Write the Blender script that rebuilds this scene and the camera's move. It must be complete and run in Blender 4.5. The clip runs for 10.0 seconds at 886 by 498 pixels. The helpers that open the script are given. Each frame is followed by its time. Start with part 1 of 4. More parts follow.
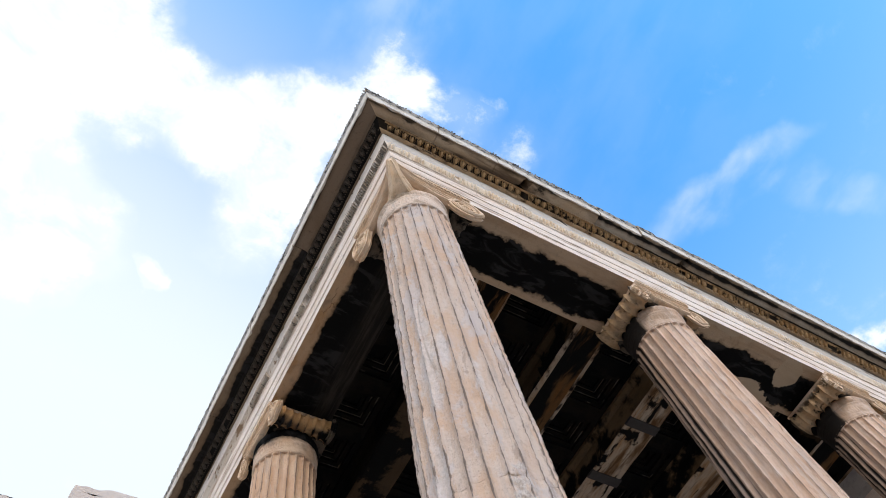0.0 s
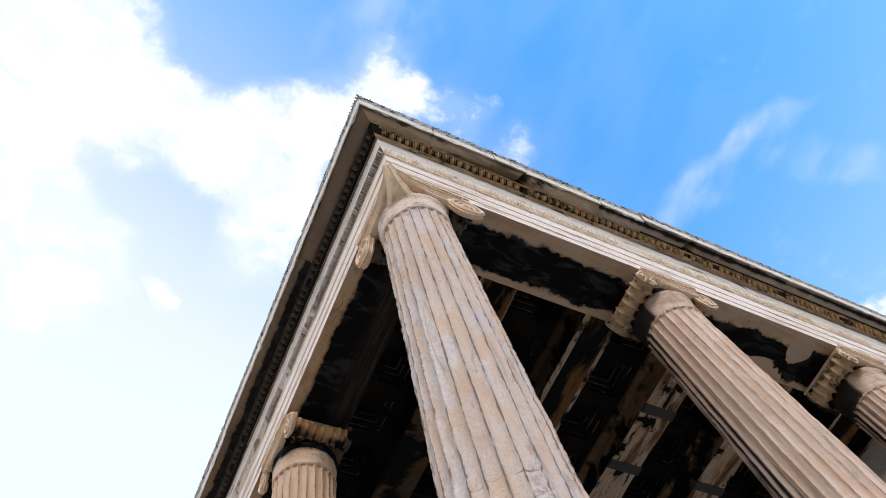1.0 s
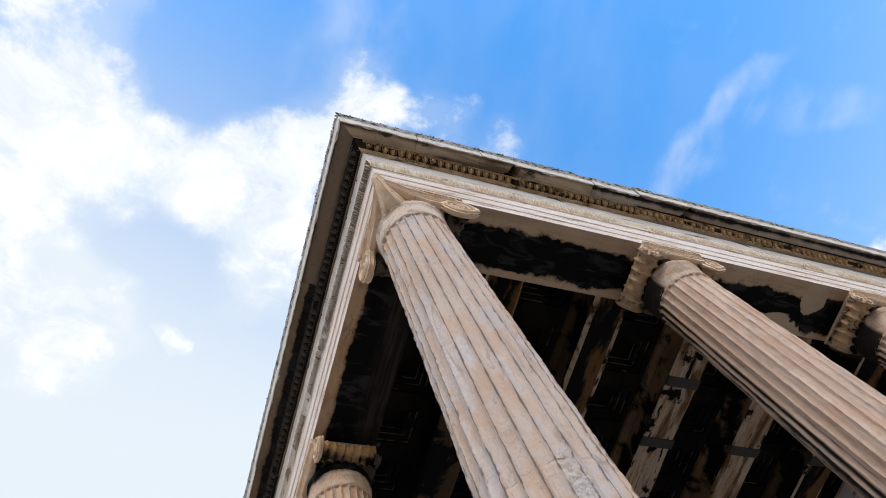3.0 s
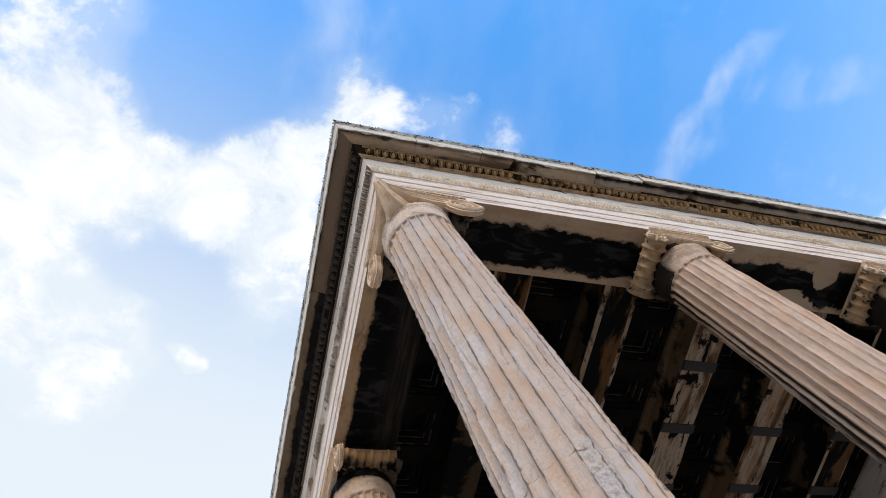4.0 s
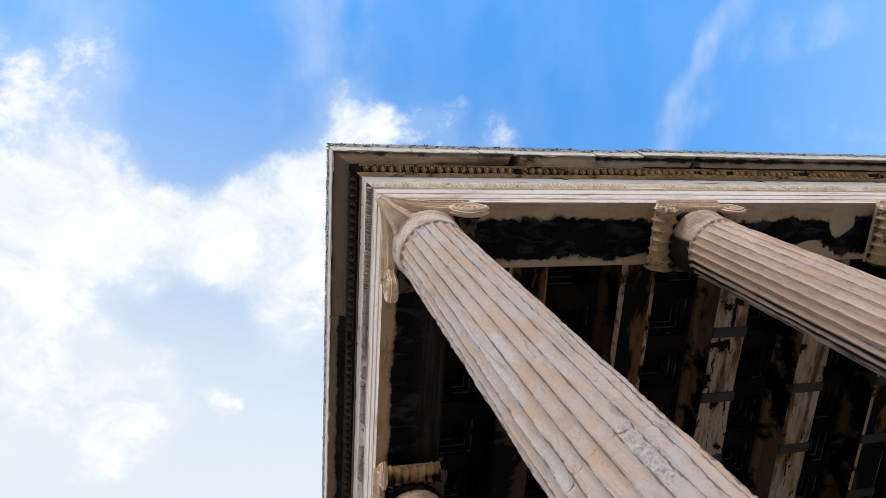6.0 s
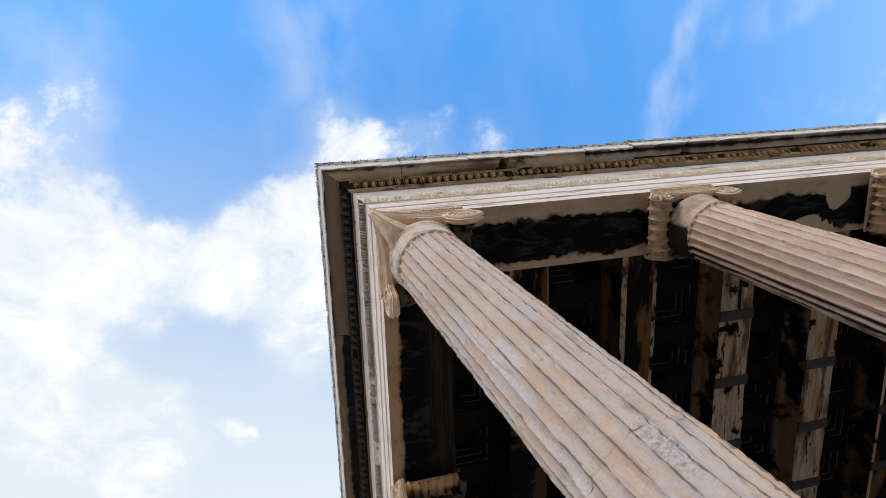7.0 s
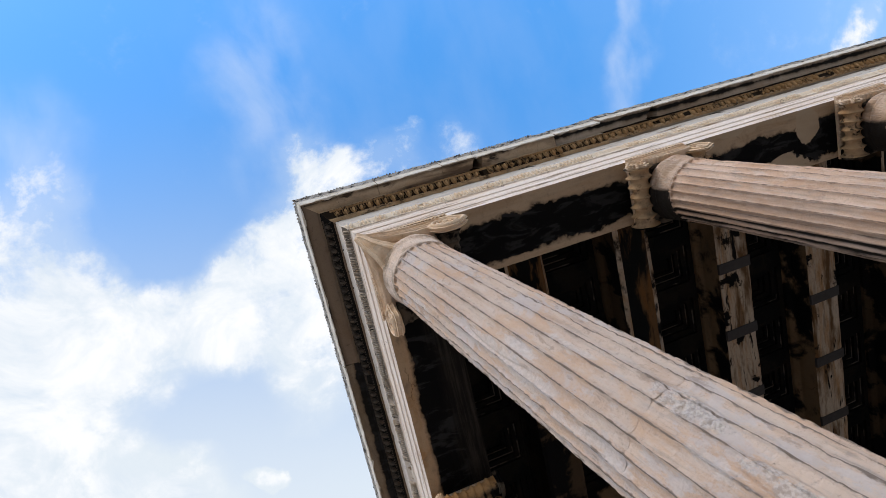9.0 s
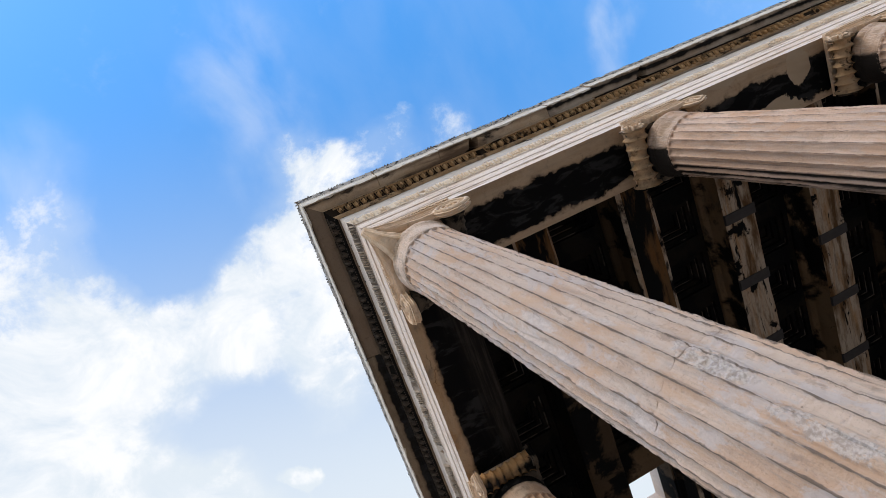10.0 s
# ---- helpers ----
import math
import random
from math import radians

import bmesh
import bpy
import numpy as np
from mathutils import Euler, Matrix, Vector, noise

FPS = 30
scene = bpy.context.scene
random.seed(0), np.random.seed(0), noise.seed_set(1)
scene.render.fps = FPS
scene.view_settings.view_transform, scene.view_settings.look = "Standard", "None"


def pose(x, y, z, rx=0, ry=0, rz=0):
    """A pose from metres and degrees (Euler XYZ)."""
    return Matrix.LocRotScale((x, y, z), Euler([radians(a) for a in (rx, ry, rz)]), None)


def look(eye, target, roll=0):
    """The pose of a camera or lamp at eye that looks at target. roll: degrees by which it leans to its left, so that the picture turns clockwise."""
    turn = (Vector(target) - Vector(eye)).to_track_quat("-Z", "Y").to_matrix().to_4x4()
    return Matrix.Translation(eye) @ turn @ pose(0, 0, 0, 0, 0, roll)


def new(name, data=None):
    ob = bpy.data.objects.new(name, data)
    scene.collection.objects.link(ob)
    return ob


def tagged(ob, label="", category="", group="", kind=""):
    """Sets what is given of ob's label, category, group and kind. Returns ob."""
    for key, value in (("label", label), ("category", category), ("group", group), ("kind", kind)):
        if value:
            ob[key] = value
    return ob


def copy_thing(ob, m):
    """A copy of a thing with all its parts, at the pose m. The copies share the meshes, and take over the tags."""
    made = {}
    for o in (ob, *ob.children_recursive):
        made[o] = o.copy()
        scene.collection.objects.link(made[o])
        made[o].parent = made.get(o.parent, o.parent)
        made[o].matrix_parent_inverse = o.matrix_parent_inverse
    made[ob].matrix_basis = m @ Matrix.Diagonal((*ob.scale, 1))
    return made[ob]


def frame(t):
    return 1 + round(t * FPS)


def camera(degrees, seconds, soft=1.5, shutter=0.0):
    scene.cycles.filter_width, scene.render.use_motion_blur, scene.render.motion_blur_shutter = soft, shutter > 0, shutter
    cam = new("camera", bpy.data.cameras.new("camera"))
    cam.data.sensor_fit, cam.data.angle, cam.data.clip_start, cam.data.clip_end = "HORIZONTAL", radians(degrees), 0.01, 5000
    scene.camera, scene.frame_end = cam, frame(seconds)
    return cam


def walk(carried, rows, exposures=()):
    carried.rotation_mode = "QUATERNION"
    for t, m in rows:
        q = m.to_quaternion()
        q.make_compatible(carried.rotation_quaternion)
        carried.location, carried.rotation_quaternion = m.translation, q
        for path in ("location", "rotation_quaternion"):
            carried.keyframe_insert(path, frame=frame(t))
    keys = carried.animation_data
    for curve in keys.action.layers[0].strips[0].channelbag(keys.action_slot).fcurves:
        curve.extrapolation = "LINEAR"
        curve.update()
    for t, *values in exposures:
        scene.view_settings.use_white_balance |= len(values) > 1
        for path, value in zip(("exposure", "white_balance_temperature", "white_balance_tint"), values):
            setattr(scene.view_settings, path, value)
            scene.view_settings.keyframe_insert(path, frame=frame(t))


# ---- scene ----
cam = camera(64.82, 10.0, soft=0.7)

PATH = [
    (0, (-1.7674, -1.9283, 0.7998), (-1.1599, -1.3578, 2.6179), -19.86),
    (0.5, (-1.7515, -1.9314, 0.7974), (-1.1529, -1.3602, 2.6182), -21.38),
    (1, (-1.7417, -1.9455, 0.7981), (-1.1489, -1.3685, 2.6190), -23.10),
    (1.5, (-1.7398, -1.9476, 0.7967), (-1.1466, -1.3734, 2.6184), -25.21),
    (2, (-1.7369, -1.9497, 0.7914), (-1.1438, -1.3808, 2.6147), -27.62),
    (2.5, (-1.7270, -1.9408, 0.7960), (-1.1356, -1.3748, 2.6208), -29.94),
    (4, (-1.7054, -1.9220, 0.8140), (-1.1416, -1.3519, 2.6462), -34.51),
    (4.5, (-1.6996, -1.9171, 0.8126), (-1.1485, -1.3472, 2.6488), -36.04),
    (5, (-1.6937, -1.9202, 0.8113), (-1.1554, -1.3505, 2.6513), -37.57),
    (5.5, (-1.6897, -1.9151, 0.8121), (-1.1596, -1.3501, 2.6559), -39.51),
    (7, (-1.6358, -1.8909, 0.8767), (-1.1073, -1.3598, 2.7311), -48.81),
    (7.5, (-1.6198, -1.8899, 0.8896), (-1.0848, -1.3735, 2.7462), -52.64),
    (8, (-1.6139, -1.8828, 0.9005), (-1.0647, -1.3776, 2.7561), -56.44),
    (8.5, (-1.6169, -1.8877, 0.8904), (-1.0580, -1.3861, 2.7440), -59.85),
    (9, (-1.6299, -1.8996, 0.8592), (-1.0737, -1.3892, 2.7113), -62.67),
    (9.5, (-1.6420, -1.9176, 0.8371), (-1.1001, -1.3873, 2.6879), -64.11),
    (10, (-1.6560, -1.9325, 0.8350), (-1.1304, -1.3804, 2.6840), -65.85),
]
walk(cam, [(t, look(eye, target, roll)) for t, eye, target, roll in PATH],
     [(0.0, 1.12), (1.2, 1.09), (2.0, 0.97), (3.0, 0.94), (5.0, 0.92), (7.5, 0.89), (10.0, 0.87)])

# ---- world and sun ----
def world_sky():
    w = bpy.data.worlds.new("sky")
    scene.world = w
    w.use_nodes = True
    nt = w.node_tree
    nt.nodes.clear()
    N, L = nt.nodes.new, nt.links.new

    def math_node(op, a, b=None, c=None, clamp=False):
        n = N("ShaderNodeMath")
        n.operation, n.use_clamp = op, clamp
        for i, v in enumerate((a, b, c)):
            if v is None:
                continue
            if isinstance(v, (int, float)):
                n.inputs[i].default_value = v
            else:
                L(v, n.inputs[i])
        return n.outputs[0]

    sky = N("ShaderNodeTexSky")
    sky.sky_type, sky.sun_disc = "NISHITA", False
    sky.sun_elevation, sky.sun_rotation = radians(SUN_EL), radians(SUN_AZ)
    sky.air_density, sky.dust_density, sky.ozone_density = 1.0, 0.6, 2.0
    hue = N("ShaderNodeHueSaturation")
    hue.inputs["Hue"].default_value = 0.497
    hue.inputs["Saturation"].default_value = 1.31
    hue.inputs["Value"].default_value = 2.2
    L(sky.outputs[0], hue.inputs["Color"])
    co = N("ShaderNodeTexCoord")
    sep = N("ShaderNodeSeparateXYZ")
    L(co.outputs["Generated"], sep.inputs[0])
    z = math_node("MAXIMUM", sep.outputs[2], 0.06)
    u, v = math_node("DIVIDE", sep.outputs[0], z), math_node("DIVIDE", sep.outputs[1], z)
    comb = N("ShaderNodeCombineXYZ")
    L(u, comb.inputs[0])
    L(v, comb.inputs[1])
    plane = comb.outputs[0]
    def blob(cx, cy, rx, ry, turn):
        m = N("ShaderNodeMapping")
        m.vector_type = "TEXTURE"
        m.inputs["Location"].default_value, m.inputs["Scale"].default_value = (cx, cy, 0), (rx, ry, 1)
        m.inputs["Rotation"].default_value = (0, 0, radians(turn))
        L(frayed, m.inputs["Vector"])
        g = N("ShaderNodeTexGradient")
        g.gradient_type = "SPHERICAL"
        L(m.outputs[0], g.inputs[0])
        e = N("ShaderNodeMapRange")
        e.interpolation_type = "SMOOTHSTEP"
        e.inputs["From Max"].default_value = 0.75
        L(g.outputs["Fac"], e.inputs["Value"])
        return e.outputs[0]

    # the cloud plane, its outlines frayed by a slow warp
    fray = N("ShaderNodeTexNoise")
    fray.inputs["Scale"].default_value, fray.inputs["Detail"].default_value = 8.0, 9
    L(plane, fray.inputs["Vector"])
    fr = N("ShaderNodeVectorMath")
    fr.operation = "MULTIPLY_ADD"
    L(fray.outputs["Color"], fr.inputs[0])
    fr.inputs[1].default_value = (0.15, 0.15, 0)
    fr_off = N("ShaderNodeVectorMath")
    fr_off.operation = "SUBTRACT"
    L(plane, fr_off.inputs[0])
    fr_off.inputs[1].default_value = (0.075, 0.075, 0)
    L(fr_off.outputs[0], fr.inputs[2])
    frayed = fr.outputs[0]
    # heaped banks on the cloud plane: centre, radii, turn, weight
    heaps = [
        (-0.29, 0.27, 0.24, 0.17, 0, 1.0), (-0.11, 0.27, 0.15, 0.11, 0, 0.7), (0.01, 0.30, 0.15, 0.13, 0, 0.85), (0.05, 0.215, 0.12, 0.07, -5, 0.7),
        (0.06, 0.38, 0.09, 0.11, 0, 0.5), (-0.24, 0.49, 0.18, 0.13, 10, 0.85), (-0.21, 0.60, 0.09, 0.10, 0, 0.8), (0.14, 0.108, 0.075, 0.065, 0, 0.75),
        (0.10, 0.165, 0.09, 0.06, 0, 0.5), (0.245, 0.118, 0.085, 0.052, -5, 0.5), (0.363, 0.126, 0.055, 0.042, 0, 0.26), (-0.23, 0.12, 0.14, 0.15, 0, 0.68),
        (-0.052, 0.531, 0.024, 0.036, -30, 1.2), (-0.55, 0.35, 0.35, 0.40, 0, 0.9), (1.15, 0.16, 0.16, 0.06, -60, 0.6),
    ]
    gaps = [(-0.11, 0.145, 0.09, 0.10, 0, -0.5), (-0.10, 0.43, 0.09, 0.06, 15, -0.22), (-0.32, 0.475, 0.07, 0.04, 0, -0.3), (0.30, 0.06, 0.08, 0.05, 0, -0.2)]
    total = None
    for *where, weight in heaps + gaps:
        total = math_node("MULTIPLY", blob(*where), weight) if total is None else math_node("MULTIPLY_ADD", blob(*where), weight, total)
    # general broken cloud away from the banks, unseen, added to whiten the light
    away = N("ShaderNodeVectorMath")
    away.operation = "LENGTH"
    L(plane, away.inputs[0])
    far = N("ShaderNodeMapRange")
    far.inputs["From Min"].default_value, far.inputs["From Max"].default_value = 1.3, 2.3
    far.inputs["To Max"].default_value = 0.8
    L(away.outputs["Value"], far.inputs["Value"])
    total = math_node("ADD", total, far.outputs[0])
    warp = N("ShaderNodeTexNoise")
    warp.inputs["Scale"].default_value, warp.inputs["Detail"].default_value = 3.0, 3
    L(plane, warp.inputs["Vector"])
    bent = N("ShaderNodeVectorMath")
    bent.operation = "MULTIPLY_ADD"
    L(warp.outputs["Color"], bent.inputs[0])
    bent.inputs[1].default_value = (0.12, 0.12, 0)
    L(plane, bent.inputs[2])
    fine = N("ShaderNodeTexNoise")
    fine.inputs["Scale"].default_value, fine.inputs["Detail"].default_value = 9.0, 12
    fine.inputs["Roughness"].default_value, fine.inputs["Lacunarity"].default_value = 0.63, 2.15
    L(bent.outputs[0], fine.inputs["Vector"])
    swing = math_node("MULTIPLY_ADD", total, 1.6, 0.22, clamp=True)
    dens = math_node("MULTIPLY_ADD", math_node("MULTIPLY", math_node("SUBTRACT", fine.outputs["Fac"], 0.53), swing), 3.1, math_node("MULTIPLY", total, 0.72))
    cover = N("ShaderNodeMapRange")
    cover.interpolation_type = "SMOOTHSTEP"
    cover.inputs["From Min"].default_value, cover.inputs["From Max"].default_value = 0.0, 0.68
    L(dens, cover.inputs["Value"])
    # thin drawn-out wisps
    wm = N("ShaderNodeMapping")
    wm.inputs["Rotation"].default_value, wm.inputs["Scale"].default_value = (0, 0, radians(-8)), (12, 6, 1)
    L(bent.outputs[0], wm.inputs["Vector"])
    wn = N("ShaderNodeTexNoise")
    wn.inputs["Scale"].default_value, wn.inputs["Detail"].default_value = 1.0, 6
    L(wm.outputs[0], wn.inputs["Vector"])
    ws = N("ShaderNodeMapRange")
    ws.interpolation_type = "SMOOTHSTEP"
    ws.inputs["From Min"].default_value, ws.inputs["From Max"].default_value = 0.28, 0.70
    L(wn.outputs["Fac"], ws.inputs["Value"])
    where = None
    for *place, weight in ((0.70, 0.03, 0.055, 0.20, 23, 1.15), (0.745, -0.07, 0.05, 0.10, 23, 0.6), (0.11, 0.0, 0.10, 0.20, 5, 1.0), (0.88, -0.07, 0.13, 0.05, -20, 0.7), (-0.22, 0.03, 0.12, 0.16, 0, 0.9), (0.35, 0.0, 0.5, 0.4, 0, 0.2)):
        where = math_node("MULTIPLY", blob(*place), weight) if where is None else math_node("MULTIPLY_ADD", blob(*place), weight, where)
    wisp = math_node("MULTIPLY", math_node("MULTIPLY", where, ws.outputs[0]), 0.28)
    # bright haze on the side of the sun, thinning upwards, and a little all round the horizon
    veil = N("ShaderNodeMapRange")
    veil.interpolation_type = "SMOOTHSTEP"
    veil.inputs["From Min"].default_value, veil.inputs["From Max"].default_value = -0.10, 0.66
    veil.inputs["To Max"].default_value = 0.95
    L(math_node("MULTIPLY_ADD", u, -0.3, v), veil.inputs["Value"])
    low = N("ShaderNodeMapRange")
    low.interpolation_type = "SMOOTHSTEP"
    low.inputs["From Min"].default_value, low.inputs["From Max"].default_value = 0.90, 0.35
    low.inputs["To Max"].default_value = 0.6
    L(sep.outputs[2], low.inputs["Value"])
    thin = math_node("MULTIPLY", math_node("MAXIMUM", total, 0.0), 0.35)
    haze = math_node("ADD", math_node("ADD", veil.outputs[0], thin), low.outputs[0], clamp=True)
    mix = N("ShaderNodeMixRGB")
    L(haze, mix.inputs[0])
    L(hue.outputs[0], mix.inputs[1])
    mix.inputs[2].default_value = (*[c / SKY for c in (0.425, 0.468, 0.51)], 1)
    mix2 = N("ShaderNodeMixRGB")
    L(math_node("MAXIMUM", cover.outputs[0], wisp), mix2.inputs[0])
    L(mix.outputs[0], mix2.inputs[1])
    tone = N("ShaderNodeTexNoise")
    tone.inputs["Scale"].default_value, tone.inputs["Detail"].default_value = 8.0, 12
    tone.inputs["Roughness"].default_value, tone.inputs["Distortion"].default_value = 0.64, 0.5
    L(bent.outputs[0], tone.inputs["Vector"])
    ts = N("ShaderNodeMapRange")
    ts.inputs["From Min"].default_value, ts.inputs["From Max"].default_value = 0.38, 0.57
    L(tone.outputs["Fac"], ts.inputs["Value"])
    body = N("ShaderNodeMixRGB")
    L(ts.outputs[0], body.inputs[0])
    body.inputs[1].default_value = (*[c / SKY for c in (0.415, 0.46, 0.512)], 1)
    body.inputs[2].default_value = (*[c / SKY for c in CLOUD], 1)
    L(body.outputs[0], mix2.inputs[2])
    bg = N("ShaderNodeBackground")
    bg.inputs["Strength"].default_value = SKY
    L(mix2.outputs[0], bg.inputs["Color"])
    out = N("ShaderNodeOutputWorld")
    L(bg.outputs[0], out.inputs["Surface"])


SUN_EL, SUN_AZ, SKY, CLOUD = 30, 206, 0.115, (0.545, 0.553, 0.565)
world_sky()
sun = new("sun", bpy.data.lights.new("sun", "SUN"))
sun.data.energy, sun.data.angle, sun.data.color = 0.68, radians(20), (1.0, 0.86, 0.70)
ce, se = math.cos(radians(SUN_EL)), math.sin(radians(SUN_EL))
sun.matrix_world = look(30 * Vector((ce * math.sin(radians(SUN_AZ)), ce * math.cos(radians(SUN_AZ)), se)), (0, 0, 0))


# ---- materials ----
class Nodes:
    """A short hand for building one material."""

    def __init__(self, name, rough=0.8):
        self.mat = bpy.data.materials.new(name)
        self.mat.use_nodes = True
        self.nt = self.mat.node_tree
        self.bsdf = self.nt.nodes["Principled BSDF"]
        self.bsdf.inputs["Roughness"].default_value = rough
        self.bsdf.inputs["Specular IOR Level"].default_value = 0.06
        self.pos = self.nt.nodes.new("ShaderNodeNewGeometry").outputs["Position"]

    def link(self, a, b):
        self.nt.links.new(a, b)

    def scaled(self, sx, sy, sz, off=(0, 0, 0)):
        m = self.nt.nodes.new("ShaderNodeMapping")
        m.inputs["Scale"].default_value, m.inputs["Location"].default_value = (sx, sy, sz), off
        self.link(self.pos, m.inputs["Vector"])
        return m.outputs[0]

    def noise(self, vec, scale, detail=5, rough=0.55, distort=0.0):
        n = self.nt.nodes.new("ShaderNodeTexNoise")
        for k, v in (("Scale", scale), ("Detail", detail), ("Roughness", rough), ("Distortion", distort)):
            n.inputs[k].default_value = v
        self.link(vec, n.inputs["Vector"])
        return n.outputs["Fac"]

    def voronoi(self, vec, scale):
        n = self.nt.nodes.new("ShaderNodeTexVoronoi")
        n.inputs["Scale"].default_value = scale
        self.link(vec, n.inputs["Vector"])
        return n.outputs["Distance"]

    def step(self, fac, lo, hi, a=0.0, b=1.0):
        n = self.nt.nodes.new("ShaderNodeMapRange")
        n.interpolation_type = "SMOOTHSTEP"
        for k, v in (("From Min", lo), ("From Max", hi), ("To Min", a), ("To Max", b)):
            n.inputs[k].default_value = v
        self.link(fac, n.inputs["Value"])
        return n.outputs[0]

    def calc(self, op, a, b=0.0, c=0.0):
        n = self.nt.nodes.new("ShaderNodeMath")
        n.operation = op
        for i, v in enumerate((a, b, c)):
            if isinstance(v, (int, float)):
                n.inputs[i].default_value = v
            else:
                self.link(v, n.inputs[i])
        return n.outputs[0]

    def axis(self, i):
        n = self.nt.nodes.new("ShaderNodeSeparateXYZ")
        self.link(self.pos, n.inputs[0])
        return n.outputs[i]

    def mix(self, fac, a, b, blend="MIX"):
        n = self.nt.nodes.new("ShaderNodeMixRGB")
        n.blend_type = blend
        for i, v in enumerate((fac, a, b)):
            if isinstance(v, (int, float)):
                n.inputs[i].default_value = v
            elif isinstance(v, tuple):
                n.inputs[i].default_value = (*v, 1)
            else:
                self.link(v, n.inputs[i])
        return n.outputs[0]

    def random(self):
        return self.nt.nodes.new("ShaderNodeObjectInfo").outputs["Random"]

    def done(self, colour, bump=None, strength=0.3, distance=0.01):
        self.link(colour, self.bsdf.inputs["Base Color"])
        if bump is not None:
            b = self.nt.nodes.new("ShaderNodeBump")
            b.inputs["Strength"].default_value, b.inputs["Distance"].default_value = strength, distance
            self.link(bump, b.inputs["Height"])
            self.link(b.outputs[0], self.bsdf.inputs["Normal"])
        return self.mat


def marble(name, light, tan, grey, streak=(5, 5, 0.9), amount=0.55, soot=None, pits=0.6, bump=0.5, cracks=0.6):
    """Weathered marble: cream ground, tan and grey stains drawn out along one axis, pits and fine grain."""
    k = Nodes(name, 0.78)
    wide = k.noise(k.scaled(*streak), 1.0, 6, 0.6, 0.4)
    other = k.noise(k.scaled(*[s * 1.7 for s in streak], off=(7, 3, 5)), 1.0, 6, 0.62, 0.3)
    grain = k.noise(k.scaled(1, 1, 1), 38, 6, 0.65)
    blotch = k.noise(k.scaled(1, 1, 1, (3, 1, 9)), 7, 6, 0.6, 0.5)
    c = k.mix(k.calc("MULTIPLY", k.step(wide, 0.42, 0.66), amount), light, tan)
    c = k.mix(k.calc("MULTIPLY", k.step(other, 0.5, 0.72), amount * 0.9), c, grey)
    c = k.mix(k.calc("MULTIPLY", k.step(blotch, 0.56, 0.75), 0.45), c, tuple(0.62 * v for v in tan))
    c = k.mix(k.step(grain, 0.2, 0.8, 0.0, 0.3), c, tuple(min(1, 1.15 * v) for v in light))
    speck = k.noise(k.scaled(1, 1, 1, (9, 2, 4)), 70, 4, 0.7)
    c = k.mix(k.calc("MULTIPLY", k.step(speck, 0.56, 0.70), 0.35), c, tuple(0.45 * v for v in tan))
    lichen = k.noise(k.scaled(1, 1, 1, (6, 6, 1)), 15, 7, 0.7, 0.6)
    c = k.mix(k.calc("MULTIPLY", k.step(lichen, 0.57, 0.68), 0.40), c, tuple(0.72 * v for v in grey))
    hole = k.step(k.voronoi(k.scaled(1, 1, 1), 26), 0.02, 0.13)
    rare = k.step(k.noise(k.scaled(1, 1, 1, (1, 8, 2)), 9, 3), 0.56, 0.66)
    pit = k.calc("MULTIPLY", k.calc("SUBTRACT", 1.0, hole), k.calc("MULTIPLY", rare, pits))
    c = k.mix(pit, c, (0.10, 0.085, 0.07))
    warped = k.nt.nodes.new("ShaderNodeVectorMath")
    warped.operation = "MULTIPLY_ADD"
    wn = k.nt.nodes.new("ShaderNodeTexNoise")
    wn.inputs["Scale"].default_value, wn.inputs["Detail"].default_value = 4.0, 5
    k.link(k.pos, wn.inputs["Vector"])
    k.link(wn.outputs["Color"], warped.inputs[0])
    warped.inputs[1].default_value = (0.35, 0.35, 0.35)
    k.link(k.pos, warped.inputs[2])
    cell = k.nt.nodes.new("ShaderNodeTexVoronoi")
    cell.feature = "DISTANCE_TO_EDGE"
    cell.inputs["Scale"].default_value = 1.9
    k.link(warped.outputs[0], cell.inputs["Vector"])
    crack = k.calc("MULTIPLY", k.step(cell.outputs["Distance"], 0.009, 0.003), k.step(k.noise(k.scaled(1, 1, 1, (8, 8, 8)), 2.2, 3), 0.57, 0.65))
    c = k.mix(k.calc("MULTIPLY", crack, cracks), c, tuple(0.25 * v for v in tan))
    if soot:
        c = soot(k, c)
    h = k.calc("ADD", k.calc("MULTIPLY_ADD", grain, 0.8, k.calc("MULTIPLY", lichen, -0.6)), k.calc("SUBTRACT", k.calc("MULTIPLY", blotch, 0.3), k.calc("MULTIPLY_ADD", pit, 1.5, k.calc("MULTIPLY", crack, 2 * cracks))))
    return k.done(c, h, bump, 0.012)


BLACK = (0.004, 0.004, 0.004)


def crust(at, width, spread=0.22, scale=3.2, axis=1, tone=BLACK):
    """Ragged black stripe about the line axis = at: gypsum crust on soffits, painted lip shade."""

    def apply(k, c):
        d = k.calc("ABSOLUTE", k.calc("SUBTRACT", k.axis(axis), at))
        n = k.noise(k.scaled(1, 1, 1, (2, 5, 1)), scale, 9, 0.62, 0.25)
        edge = k.calc("ADD", d, k.calc("MULTIPLY", k.calc("SUBTRACT", n, 0.5), -2 * spread))
        inner = k.mix(k.step(k.noise(k.scaled(2, 5, 3, (4, 4, 4)), 1.3, 6, 0.6, 0.6), 0.50, 0.62), tone, (0.022, 0.021, 0.021))
        c = k.mix(k.calc("MULTIPLY", k.step(edge, width + 0.045, width), 0.6), c, (0.10, 0.07, 0.045))
        return k.mix(k.step(edge, width + 0.012, width - 0.012), c, inner)

    return apply


